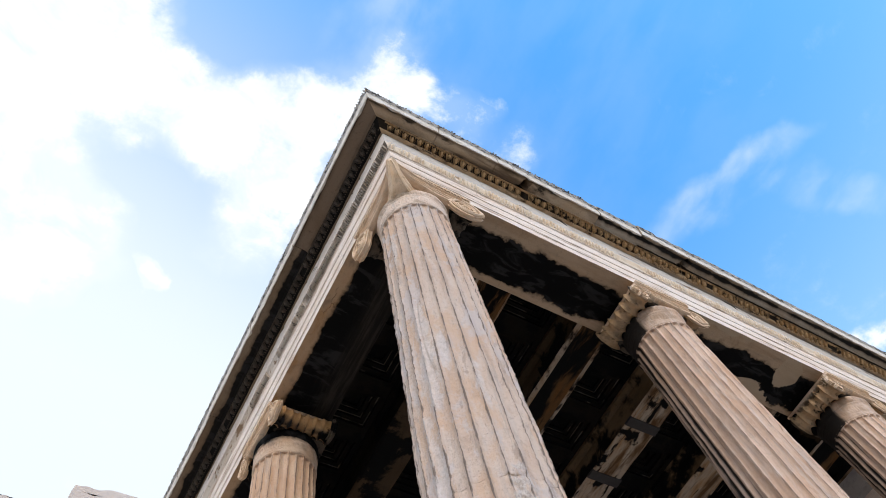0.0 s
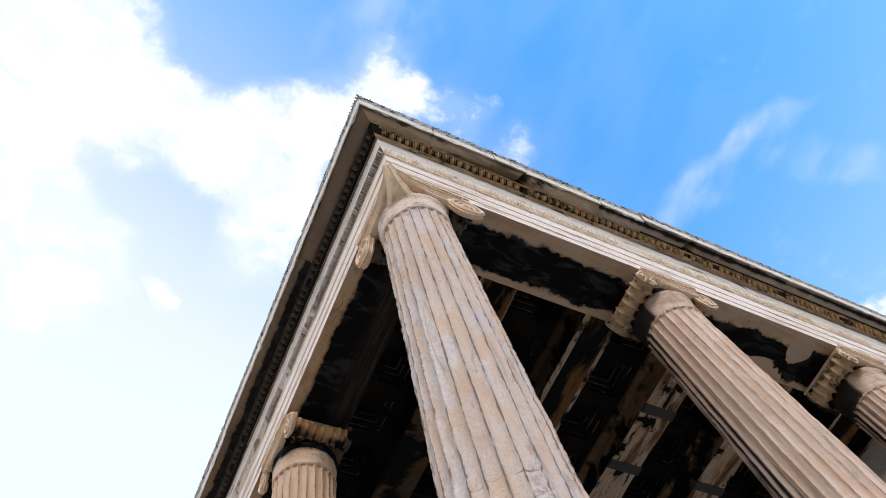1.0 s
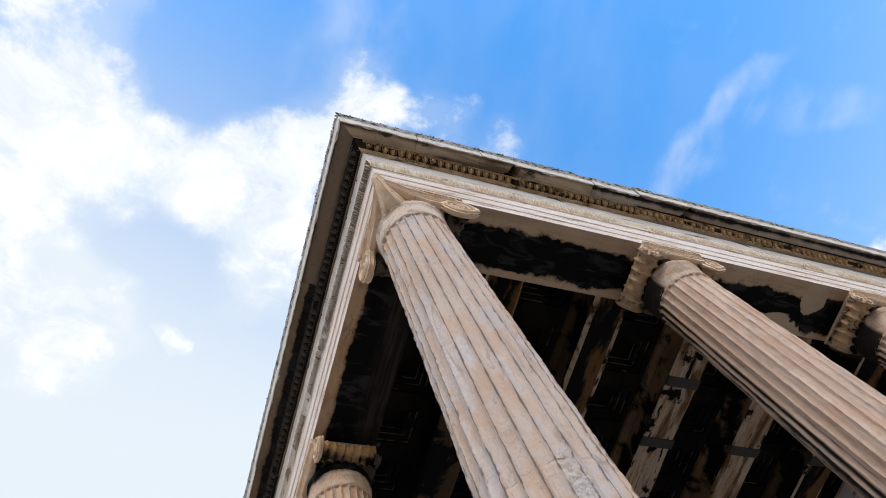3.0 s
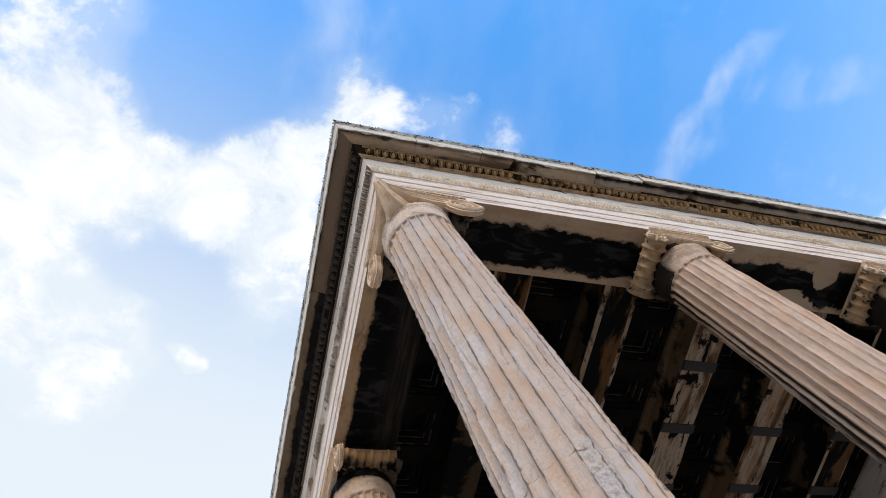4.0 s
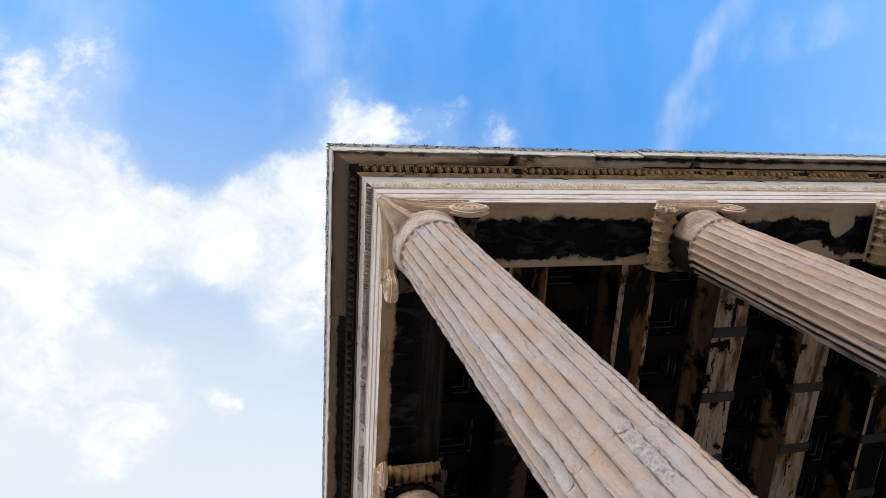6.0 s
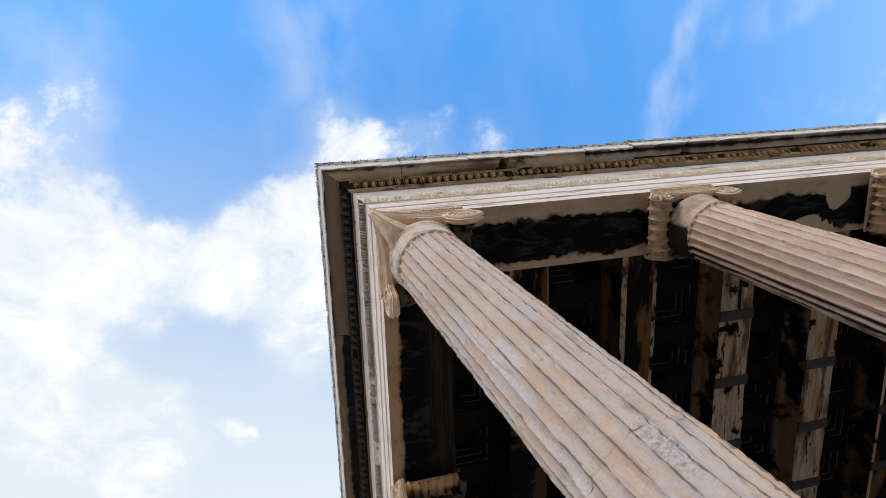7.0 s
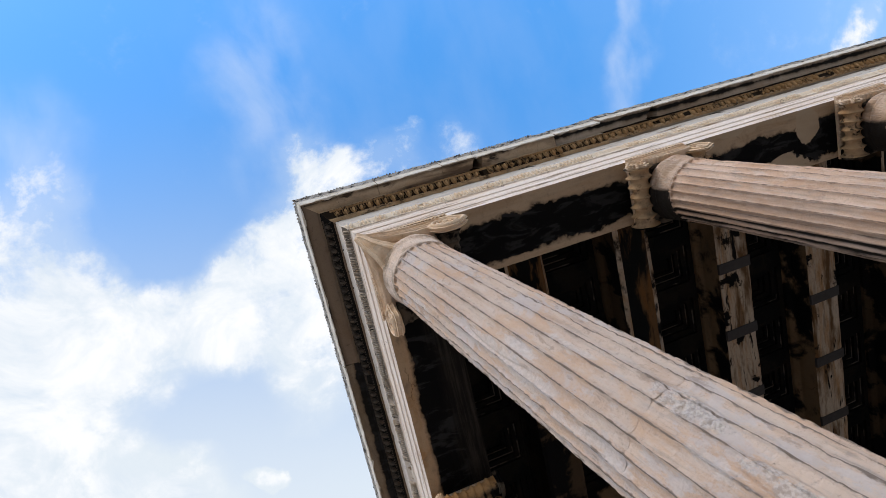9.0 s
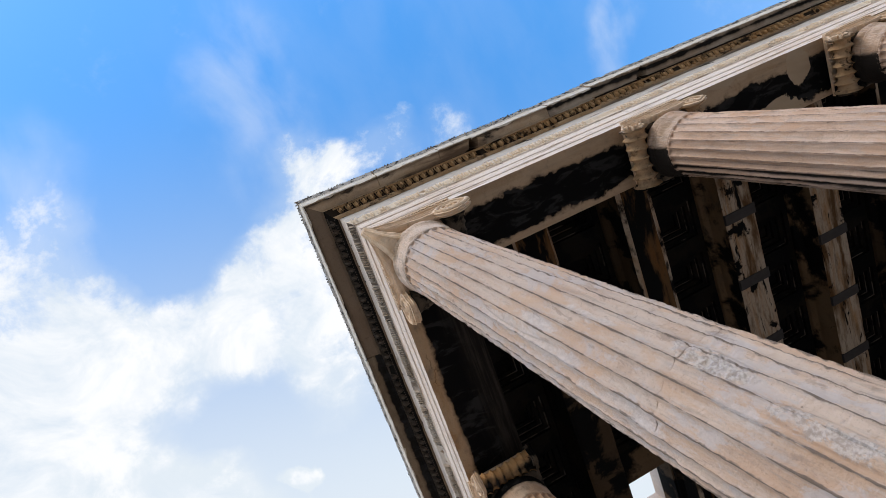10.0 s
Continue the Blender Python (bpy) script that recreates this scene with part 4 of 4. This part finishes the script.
for i, c in enumerate(BEAMS):
    beam = thing("ceiling_beam", "marble ceiling beam streaked white, brown and soot black", "beam", "structure", "ceiling beams")
    n = 70
    rub = 0.07 if i == 1 else 0.035
    vs, fs, ms = [], [], []
    prof = [(-BW, 9.2), (-BW - 0.05, 8.86), (-BW - 0.05, 8.80), (-BW - 0.012, 8.74), (-BW, 8.72), (-BW, BZ + 0.02), (-BW + rub, BZ), (BW - rub, BZ), (BW, BZ + 0.02), (BW, 8.72), (BW + 0.012, 8.74), (BW + 0.05, 8.80), (BW + 0.05, 8.86), (BW, 9.2)]
    for k in range(n + 1):
        y = 0.30 + (BACK - 0.30) * k / n
        for j, (x, z) in enumerate(prof):
            w = 0.012 * max(0, fbm((y, i, j), 1.6, 5)) if j in (5, 6, 7, 8) else 0
            vs.append((c + x - math.copysign(w, x), y, z + w))
    m = len(prof)
    for k in range(n):
        for j in range(m):
            l = (j + 1) % m
            fs.append((k * m + j, (k + 1) * m + j, (k + 1) * m + l, k * m + l))
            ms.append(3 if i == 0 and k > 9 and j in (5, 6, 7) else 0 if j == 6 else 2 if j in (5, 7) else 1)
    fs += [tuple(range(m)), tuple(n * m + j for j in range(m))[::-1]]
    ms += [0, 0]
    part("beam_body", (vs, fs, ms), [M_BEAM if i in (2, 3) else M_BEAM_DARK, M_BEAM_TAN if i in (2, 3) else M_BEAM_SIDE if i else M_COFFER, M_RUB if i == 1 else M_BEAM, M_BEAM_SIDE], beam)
    for y in {2: (1.64, 2.64, 3.66), 3: (2.60, 3.62, 4.62), 4: (2.6, 3.6, 4.6)}.get(i, ()):
        bm = bmesh.new()
        box(bm, c - BW - 0.004, c + BW + 0.004, y - 0.075, y + 0.075, BZ - 0.012, BZ + 0.03, 0.003)
        part("strap", bm, M_STEEL, beam, "dull grey steel strap")

roof = thing("roof", "flat marble slab roof over the porch, with a square opening", "roof", "structure")
for x0, x1, y0, y1 in ((-0.25, HOLE[0], -0.2, 6.2), (HOLE[1], 9.5, -0.2, 6.2), (HOLE[0], HOLE[1], -0.2, HOLE[2]), (HOLE[0], HOLE[1], HOLE[3], 6.2)):
    bm = bmesh.new()
    box(bm, x0, x1, y0, y1, 9.275, 9.55)
    part("roof_slab", bm, M_WALL, roof)
shaft = thing("roof_opening", "square open shaft lined with pale marble through the roof", "opening", "structure")
for x0, x1, y0, y1 in ((1.80, HOLE[0], 4.40, 6.2), (HOLE[1], 2.89, 4.40, 6.2), (HOLE[0], HOLE[1], 4.40, HOLE[2]), (HOLE[0], HOLE[1], HOLE[3], 6.2)):
    bm = bmesh.new()
    box(bm, x0, x1, y0, y1, 8.86, 9.272)
    # Far lining gets the paler wall marble to look sunlit, the others brown.
    part("lining", bm, M_WALL if y0 > 5 else M_BEAM_TAN, shaft)


# ---- columns ----
JOINTS = (1.5, 3.24, 5.9)
FLUTE_TOP = 6.95


def drum_mesh(z0, z1, pitch, per, seed, wear, patch=None, deep=0.020, phase=0.0):
    """One drum of a fluted shaft with entasis: 24 flutes with rounded tops, worn arrises, and its bed joints drawn in a little."""
    n = max(3, round((z1 - z0) / pitch))
    zs = sorted(set(list(np.linspace(z0, z1, n)) + [z0 + 0.0015, z1 - 0.0015] + ([FLUTE_TOP - 0.04 + 0.005 * i for i in range(10)] if z1 > FLUTE_TOP else [])))
    na = 24 * per
    vs = []
    for z in zs:
        t = (z - 0.36) / (FLUTE_TOP - 0.36)
        R = 0.367 - 0.025 * t ** 1.2
        bed = 0.003 if (z == z0 and z0 > 0.5) or (z == z1 and z1 < FLUTE_TOP) else 0.0
        for i in range(na):
            a = 2 * math.pi * (i + 0.5) / na + phase
            c = (i % per + 0.5) / per
            g = abs(c - 0.5) * 2
            half = 0.91
            top = FLUTE_TOP - 0.035
            if z > top:
                h = min(1, (z - top) / 0.035)
                half *= math.sqrt(max(0, 1 - h * h))
            if z < 0.46:
                half *= min(1, (z - 0.36) / 0.1)
            d = deep * math.sqrt(1 - (g / half) ** 2) if half > 0.05 and g < half else 0.0
            p = (R * math.cos(a), R * math.sin(a), z)
            n1 = fbm(p, 3.0, 5, seed)
            n2 = fbm((p[0], p[1], p[2] * 0.5), 11.0, 4, seed + 5)
            rim = max(0, 1 - d / (0.7 * deep))
            n3 = fbm((p[0], p[1], p[2] * 0.8), 24.0, 3, seed + 3)
            w = wear * (0.004 * rim * max(0, n1 + 0.1) + 0.005 * rim * max(0, n2) + 0.007 * rim * max(0, n3 - 0.05) + 0.002 * n2 + 0.002 * n3 + 0.004 * max(0, n1))
            # spalls along the bed joints
            near = min(z - z0 if z0 > 0.5 else 1, z1 - z if z1 < FLUTE_TOP else 1)
            if near < 0.05:
                w += wear * 0.012 * (1 - near / 0.05) * max(0, fbm((p[0] * 2, p[1] * 2, z0), 7.0, 4, seed + 7) - 0.12)
            if patch:
                for pa, pz, ra, rz, amt in patch:
                    da = (math.degrees(a) - pa + 180) % 360 - 180
                    k = max(0, 1 - (da / ra) ** 2 - ((z - pz) / rz) ** 2)
                    if k:
                        w += min(1, 2.5 * k) * amt * (0.35 + 0.9 * abs(fbm(p, 20, 4, seed + 2)))
                        d *= 1 - 0.75 * min(1, 2.5 * k)
            r = R - d - w - bed
            vs.append((r * math.cos(a), r * math.sin(a), z))
    fs = []
    for j in range(len(zs) - 1):
        for i in range(na):
            k = (i + 1) % na
            fs.append((j * na + i, j * na + k, (j + 1) * na + k, (j + 1) * na + i))
    return vs, fs


def volute(centre, radius, face, thick, turns=2.4, flip=1, tip=0.0, torn=0.0):
    """A spiral scroll: hollowed disc with a raised winding rim. face: 'y' or 'x' normal; tip draws the outer edge to a point, torn breaks it."""
    bodies = []
    pts = []
    for i in range(64):
        t = i / 63
        a = math.pi / 2 + flip * 2 * math.pi * turns * t
        r = radius * (1 - 0.86 * t ** 0.85)
        u, v = r * math.cos(a), r * math.sin(a)
        pts.append((u, v))
    for s in (-1, 1):
        if face == "y":
            bodies.append(tube([(centre[0] + u, centre[1] + s * thick / 2, centre[2] + v) for u, v in pts], radius * 0.10, 6, lambda t: 1 - 0.45 * t))
        else:
            bodies.append(tube([(centre[0] + s * thick / 2, centre[1] + u, centre[2] + v) for u, v in pts], radius * 0.10, 6, lambda t: 1 - 0.45 * t))
    half = thick / 2
    bodies.append(lathe([(radius * 0.04, -half - 0.02), (radius * 0.13, -half - 0.016), (radius * 0.2, -half + 0.004), (radius * 0.55, -half + 0.012), (radius * 0.9, -half + 0.006), (radius, -half + 0.012),
                         (radius * 0.93, -half * 0.4), (radius * 0.93, half * 0.4), (radius, half - 0.012), (radius * 0.9, half - 0.006), (radius * 0.55, half - 0.012), (radius * 0.2, half - 0.004), (radius * 0.13, half + 0.016), (radius * 0.04, half + 0.02)],
                        40, face, centre))
    vs, fs = joined(*bodies)
    out = []
    k = 0 if face == "y" else 1
    for v in vs:
        v = list(v)
        du, dz = v[k] - centre[k], v[2] - centre[2]
        g = 1 - torn * max(0, fbm((math.atan2(dz, du) * 0.5, centre[0], 0), 2.0, 4, 2.0) + 0.25)
        u = max(0, du / radius)
        v[k], v[2] = centre[k] + du * g + tip * u ** 3, centre[2] + dz * g * (1 - 0.35 * (tip > 0) * u ** 2)
        out.append(tuple(v))
    return out, fs


def bolster(centre, length, axis, ribs=6, seed=3.0, crown=0.017):
    """The rolled flank of a capital: waisted, with hollow flutes between sharp bands."""
    prof = []
    n = 96
    for i in range(n + 1):
        t = 2 * i / n - 1
        crest = (1 - abs(math.sin(math.pi * ribs * i / n))) ** 1.4
        prof.append((0.085 + 0.035 * t * t + crown * crest, t * length / 2))
    return worn(worn(lathe(prof, 32, axis, centre), 0.010, 5, seed), 0.006, 22, seed + 2)


def canalis(x0, x1, y, thick, axis, sag=0.05, ends=(0.0, 0.0), torn=0.0, low=7.40, flare=0.0):
    """The channel between two scrolls: a plate with sagging edges and raised rims, one skin."""
    n = 48
    face = [(0, 0.0), (0.034, 0.02), (0.034, 0.09), (0.010, 0.12), (0.004, 0.22), (0.020, 0.26), (0.020, 0.31), (0.002, 0.35), (-0.004, 0.46), (0.016, 0.50), (0.016, 0.55), (-0.002, 0.59),
            (-0.008, 0.70), (0.012, 0.74), (0.012, 0.79), (-0.004, 0.83), (0.016, 0.88), (0.018, 0.97), (0, 1.0)]
    ring = [(-thick / 2 - d, w) for d, w in face] + [(thick / 2 + d, w) for d, w in face[::-1]]
    vs, fs = [], []
    m = len(ring)
    for i in range(n + 1):
        t = i / n
        x = x0 + (x1 - x0) * t
        bow = 4 * t * (1 - t)
        zt, zl = 7.572 - 0.012 * bow, low - sag * bow + ends[0] * (1 - t) ** 2 + ends[1] * t ** 2
        zl += torn * max(0, fbm((x, y, 0), 7.0, 4, 6.0) + 0.3) * max(0, 1 - 1.4 * t)
        out = flare * (1 - t) ** 3
        vs += [(x, y - out + d, zt + (zl - zt) * w) for d, w in ring]
    for i in range(n):
        for k in range(m):
            l = (k + 1) % m
            fs.append((i * m + k, i * m + l, (i + 1) * m + l, (i + 1) * m + k))
    fs += [tuple(range(m))[::-1], tuple(n * m + k for k in range(m))]
    if axis == "x":
        vs = [(b, a, c) for a, b, c in vs]
        fs = [f[::-1] for f in fs]
    return vs, fs


def abacus(x0, x1, y0, y1, seed=0.0, teeth=True):
    bm = bmesh.new()
    box(bm, x0, x1, y0, y1, 7.585, 7.634, 0.008)
    me = bpy.data.meshes.new("tmp")
    bm.to_mesh(me)
    body = ([tuple(v.co) for v in me.vertices], [tuple(p.vertices) for p in me.polygons])
    bm.free()
    bpy.data.meshes.remove(me)
    n = int((x1 - x0) / 0.04)

    def lip(i, rnd):
        if i < n:
            return x0 + 0.04 * (i + 0.5), y0 + 0.004, 7.584
        if i < 2 * n:
            return x0 + 0.004, y0 + (y1 - y0) / n * (i - n + 0.5), 7.584
        return x1 - 0.004, y0 + (y1 - y0) / n * (i - 2 * n + 0.5), 7.584

    return joined(body, bumps(3 * n, lip, (0.016, 0.014, 0.034), 3))


def neck_body(cut=1.0, wear=0.005):
    """The carved collar between the flutes and the scrolls: beads, a band of palmettes, beads again and an egg moulding."""
    prof = [(0.10, 6.935), (0.335, 6.95)]
    for i in range(62):
        h = 6.955 + 0.365 * i / 61
        if h < 6.985:
            r = 0.340 + 0.007 * math.sin(math.pi * (h - 6.955) / 0.03)
        elif h < 7.16:
            r = 0.340 + 0.006 * (h - 6.985) / 0.175
        elif h < 7.20:
            r = 0.346 + 0.008 * math.sin(math.pi * (h - 7.16) / 0.04)
        else:
            r = 0.344 + 0.018 * math.sin(math.pi * min(1, (h - 7.20) / 0.12)) ** 0.7
        prof.append((r, h))
    prof += [(0.31, 7.325), (0.1, 7.33)]

    def relief(a, h):
        if 6.955 < h < 6.985:
            return 0.0016 * math.cos(a * 72)
        if 6.99 < h < 7.158:
            v = (h - 6.99) / 0.168
            c = a * 24 / (2 * math.pi)
            u = c % 1 - 0.5
            x, y = u * 1.25, v - (0.12 if int(c) % 2 else 0.3)
            q, rr = math.atan2(x, y), math.hypot(x, y)
            leaf = math.cos(q * (7 if int(c) % 2 else 5)) * min(1, rr * 5) * (1 if rr < 0.62 else max(-1, 1 - (rr - 0.62) * 14))
            return 0.0042 * max(-1, min(1, 1.6 * leaf)) * math.sin(math.pi * min(1, max(0, v))) ** 0.4
        if 7.16 < h < 7.20:
            return 0.0022 * math.cos(a * 72)
        if 7.205 < h < 7.315:
            v = (h - 7.205) / 0.11
            u = abs((a * 46 / (2 * math.pi)) % 1 - 0.5) * 2
            egg = 1 - (u / 0.62) ** 2 - ((v - 0.55) / 0.5) ** 2
            return 0.003 if egg > 0.1 else 0.001 if u > 0.86 else -0.004
        return 0
    vs, fs = lathe(prof, 480, "z", ripple=lambda a, h: cut * relief(a, h))
    return worn(worn((vs, fs), wear, 7, 7.0), 0.0018, 26, 2.0)


def base_body():
    return lathe([(0.52, 0.0), (0.545, 0.03), (0.55, 0.07), (0.53, 0.11), (0.47, 0.125), (0.445, 0.16), (0.45, 0.2), (0.475, 0.215), (0.49, 0.25), (0.485, 0.29), (0.455, 0.325), (0.40, 0.335), (0.375, 0.36), (0.365, 0.40)], 48)


NECK, NECK_WORN, BASE = neck_body(0.6, 0.006), neck_body(0.5, 0.012), base_body()


def column(kind, rows, per, seed, wear, patch, label, rusty=False):
    col = thing("temple_column", label, "column", "thing", "porch columns")
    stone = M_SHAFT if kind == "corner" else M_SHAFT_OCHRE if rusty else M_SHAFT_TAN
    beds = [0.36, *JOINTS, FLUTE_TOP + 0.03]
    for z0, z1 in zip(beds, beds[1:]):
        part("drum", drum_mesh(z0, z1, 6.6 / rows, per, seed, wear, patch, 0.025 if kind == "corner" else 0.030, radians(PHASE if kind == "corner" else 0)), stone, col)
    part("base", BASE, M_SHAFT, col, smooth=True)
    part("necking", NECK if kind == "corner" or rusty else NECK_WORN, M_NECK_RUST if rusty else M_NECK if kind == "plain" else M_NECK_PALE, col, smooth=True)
    mats = M_CAP_RUST if rusty else M_CAP
    if kind == "corner":
        cap = part("capital", worn(abacus(-0.405, 0.50, -0.398, 0.50), 0.004), mats, col, "carved marble capital with scrolls")
        part("channel", worn(canalis(-0.43, 0.42, -0.335, 0.04, "y", 0.05, (0.12, -0.02), low=7.36, flare=0.06), 0.006), mats, cap)
        part("channel", worn(canalis(-0.41, 0.42, -0.345, 0.04, "x", 0.05, (0.12, -0.02), low=7.36, flare=0.06), 0.006), mats, cap)
        part("scroll", worn(volute((0.395, -0.35, 7.33), 0.185, "y", 0.055, turns=2.9, flip=-1, tip=0.06), 0.005), mats, cap)
        part("scroll", worn(volute((-0.35, 0.42, 7.29), 0.18, "x", 0.07, flip=-1, torn=0.3), 0.010), mats, cap)
        part("bolster", bolster((0.40, 0.02, 7.34), 0.60, "y"), M_CAP_SHADE, cap, smooth=True)
        part("bolster", bolster((0.02, 0.40, 7.34), 0.60, "x"), M_CAP_SHADE, cap, smooth=True)
        # the corner scroll, pinched out along the diagonal
        vs, fs = [], []
        rings = [(0.22, 0.17, 7.22, 7.56), (0.33, 0.115, 7.24, 7.565), (0.44, 0.072, 7.29, 7.57), (0.53, 0.045, 7.37, 7.575), (0.60, 0.030, 7.46, 7.58), (0.64, 0.018, 7.52, 7.58)]
        under = [(-1.0, 0.0), (-0.8, -0.014), (-0.55, 0.004), (-0.2, 0.012), (0.2, 0.012), (0.55, 0.004), (0.8, -0.014), (1.0, 0.0)]
        flank = [(0.10, 0.0), (0.16, 0.016), (0.24, 0.016), (0.30, -0.006), (0.42, -0.008), (0.48, 0.014), (0.56, 0.014), (0.62, -0.004), (0.74, -0.006), (0.80, 0.014), (0.88, 0.014), (0.94, 0.0), (1.0, 0.0)]
        ring = [("u", q, e) for q, e in under] + [("r", q, e) for q, e in flank] + [("l", q, e) for q, e in flank[::-1]]
        m, steps = len(ring), 22
        for i in range(steps + 1):
            t = i / steps * (len(rings) - 1)
            j = min(int(t), len(rings) - 2)
            d, w, z0, z1 = (a + (b - a) * (t - j) for a, b in zip(rings[j], rings[j + 1]))
            for face, q, e in ring:
                if face == "u":
                    across, z = w * q, z0 + e
                else:
                    across, z = (w * (1 + 0.35 * q) + e) * (1 if face == "r" else -1), z0 + (z1 - z0) * q
                vs.append(((-d - across) * 0.7071 - 0.012, (-d + across) * 0.7071 + 0.012, z))
        for i in range(steps):
            for k in range(m):
                l = (k + 1) % m
                fs.append((m * i + k, m * i + l, m * i + m + l, m * i + m + k))
        fs += [tuple(range(m))[::-1], tuple(m * steps + k for k in range(m))]
        part("corner_scroll", worn((vs, fs), 0.007, 12, 4.0), mats, cap)
    else:
        cap = part("capital", worn(abacus(-0.38, 0.38, -0.40, 0.40), 0.006), M_CAP, col, "carved marble capital with scrolls")
        for s in (-1, 1):
            # Back channels and scrolls take the shade-dark copy, front ones the pale marble.
            part("channel", worn(canalis(-0.40, 0.38, s * 0.335, 0.05, "y", 0.06, torn=0.10), 0.008), M_CAP if s < 0 else M_CAP_SHADE, cap)
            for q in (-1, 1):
                part("scroll", worn(volute((0.42 if q > 0 else -0.40, s * 0.335, 7.37), 0.145 if q > 0 else 0.13, "y", 0.05, turns=1.7 if q > 0 else 2.4, flip=-q, tip=0.06 if q > 0 else 0.0, torn=0.1 if q > 0 else 0.0 if rusty else 0.9), 0.009 if q > 0 else 0.014), M_CAP if s < 0 else M_CAP_SHADE, cap)
        for q in (-1, 1):
            part("bolster", bolster((q * 0.395, 0, 7.40 if rusty else 7.38), 0.66, "y", 7 if rusty else 6, 3.0 + q, 0.028 if rusty else 0.045), M_CAP_RUST if rusty else M_CAP_SOOT, cap, smooth=True)
    bm = bmesh.new()
    if kind == "corner":
        box(bm, -0.33, 0.33, -0.32, 0.33, 7.36, 7.584, 0.01)
    else:
        box(bm, -0.30, 0.30, -0.31, 0.31, 7.33, 7.584)
    part("core", bm, M_CAP if kind == "corner" else M_CAP_SHADE, cap)
    return col


corner = column("corner", 480, 16, 2.0, 1.0, [(-105, 3.08, 11, 0.24, 0.016), (-118, 2.4, 9, 0.34, 0.005), (-150, 4.7, 8, 0.5, 0.008), (-172, 6.0, 6, 0.5, 0.010)],
                "fluted cream marble corner column with chipped flutes")
second = column("plain", 230, 10, 11.0, 0.9, None, "fluted tan marble column with scrolled capital")
second.location = (3.1, 0, 0)
for k in (2, 3):
    c = copy_thing(second, pose(3.1 * k, 0, 0))
back = column("plain", 230, 10, 17.0, 0.9, None, "fluted tan marble column with soot on its scrolled capital", rusty=True)
back.matrix_basis = pose(0, 3.1, 0, 0, 0, 270)
copy_thing(back, pose(9.3, 3.1, 0, 0, 0, 90))

# ---- wall blocks along the broken top ----
rnd = random.Random(8)
for c in range(4):
    z0 = 7.604 + 0.445 * c
    x = -9.0 + 0.6 * (c % 2) if c < 3 else -2.0
    while x < -0.4:
        x1 = min(x + (1.3 + rnd.uniform(-0.1, 0.1) if c < 3 else 0.9), -0.36)
        bm = bmesh.new()
        rough = Vector((0, 0, 0.05 if c == 3 or (c == 2 and x < -1.9) else 0.0))
        box(bm, x + 0.003, x1 - 0.003, 6.21 + rnd.uniform(0, 0.02), 7.0, z0 + 0.002, z0 + 0.443 - (rnd.uniform(0, 0.12) if c == 2 and x < -2.02 else 0), 0.014)
        if rough.z:
            bmesh.ops.subdivide_edges(bm, edges=[e for e in bm.edges if e.calc_length() > 0.2], cuts=9, use_grid_fill=True)
            for v in bm.verts:
                v.co -= rough * max(0, 0.4 + 2.2 * fbm(v.co, 2.6, 4, 3.0)) * (1 if v.co.z > z0 + 0.3 else 0)
                v.co.x += 0.02 * fbm(v.co, 5, 3, 1.0)
        part("block", bm, M_WALL, wall)
        x = x1
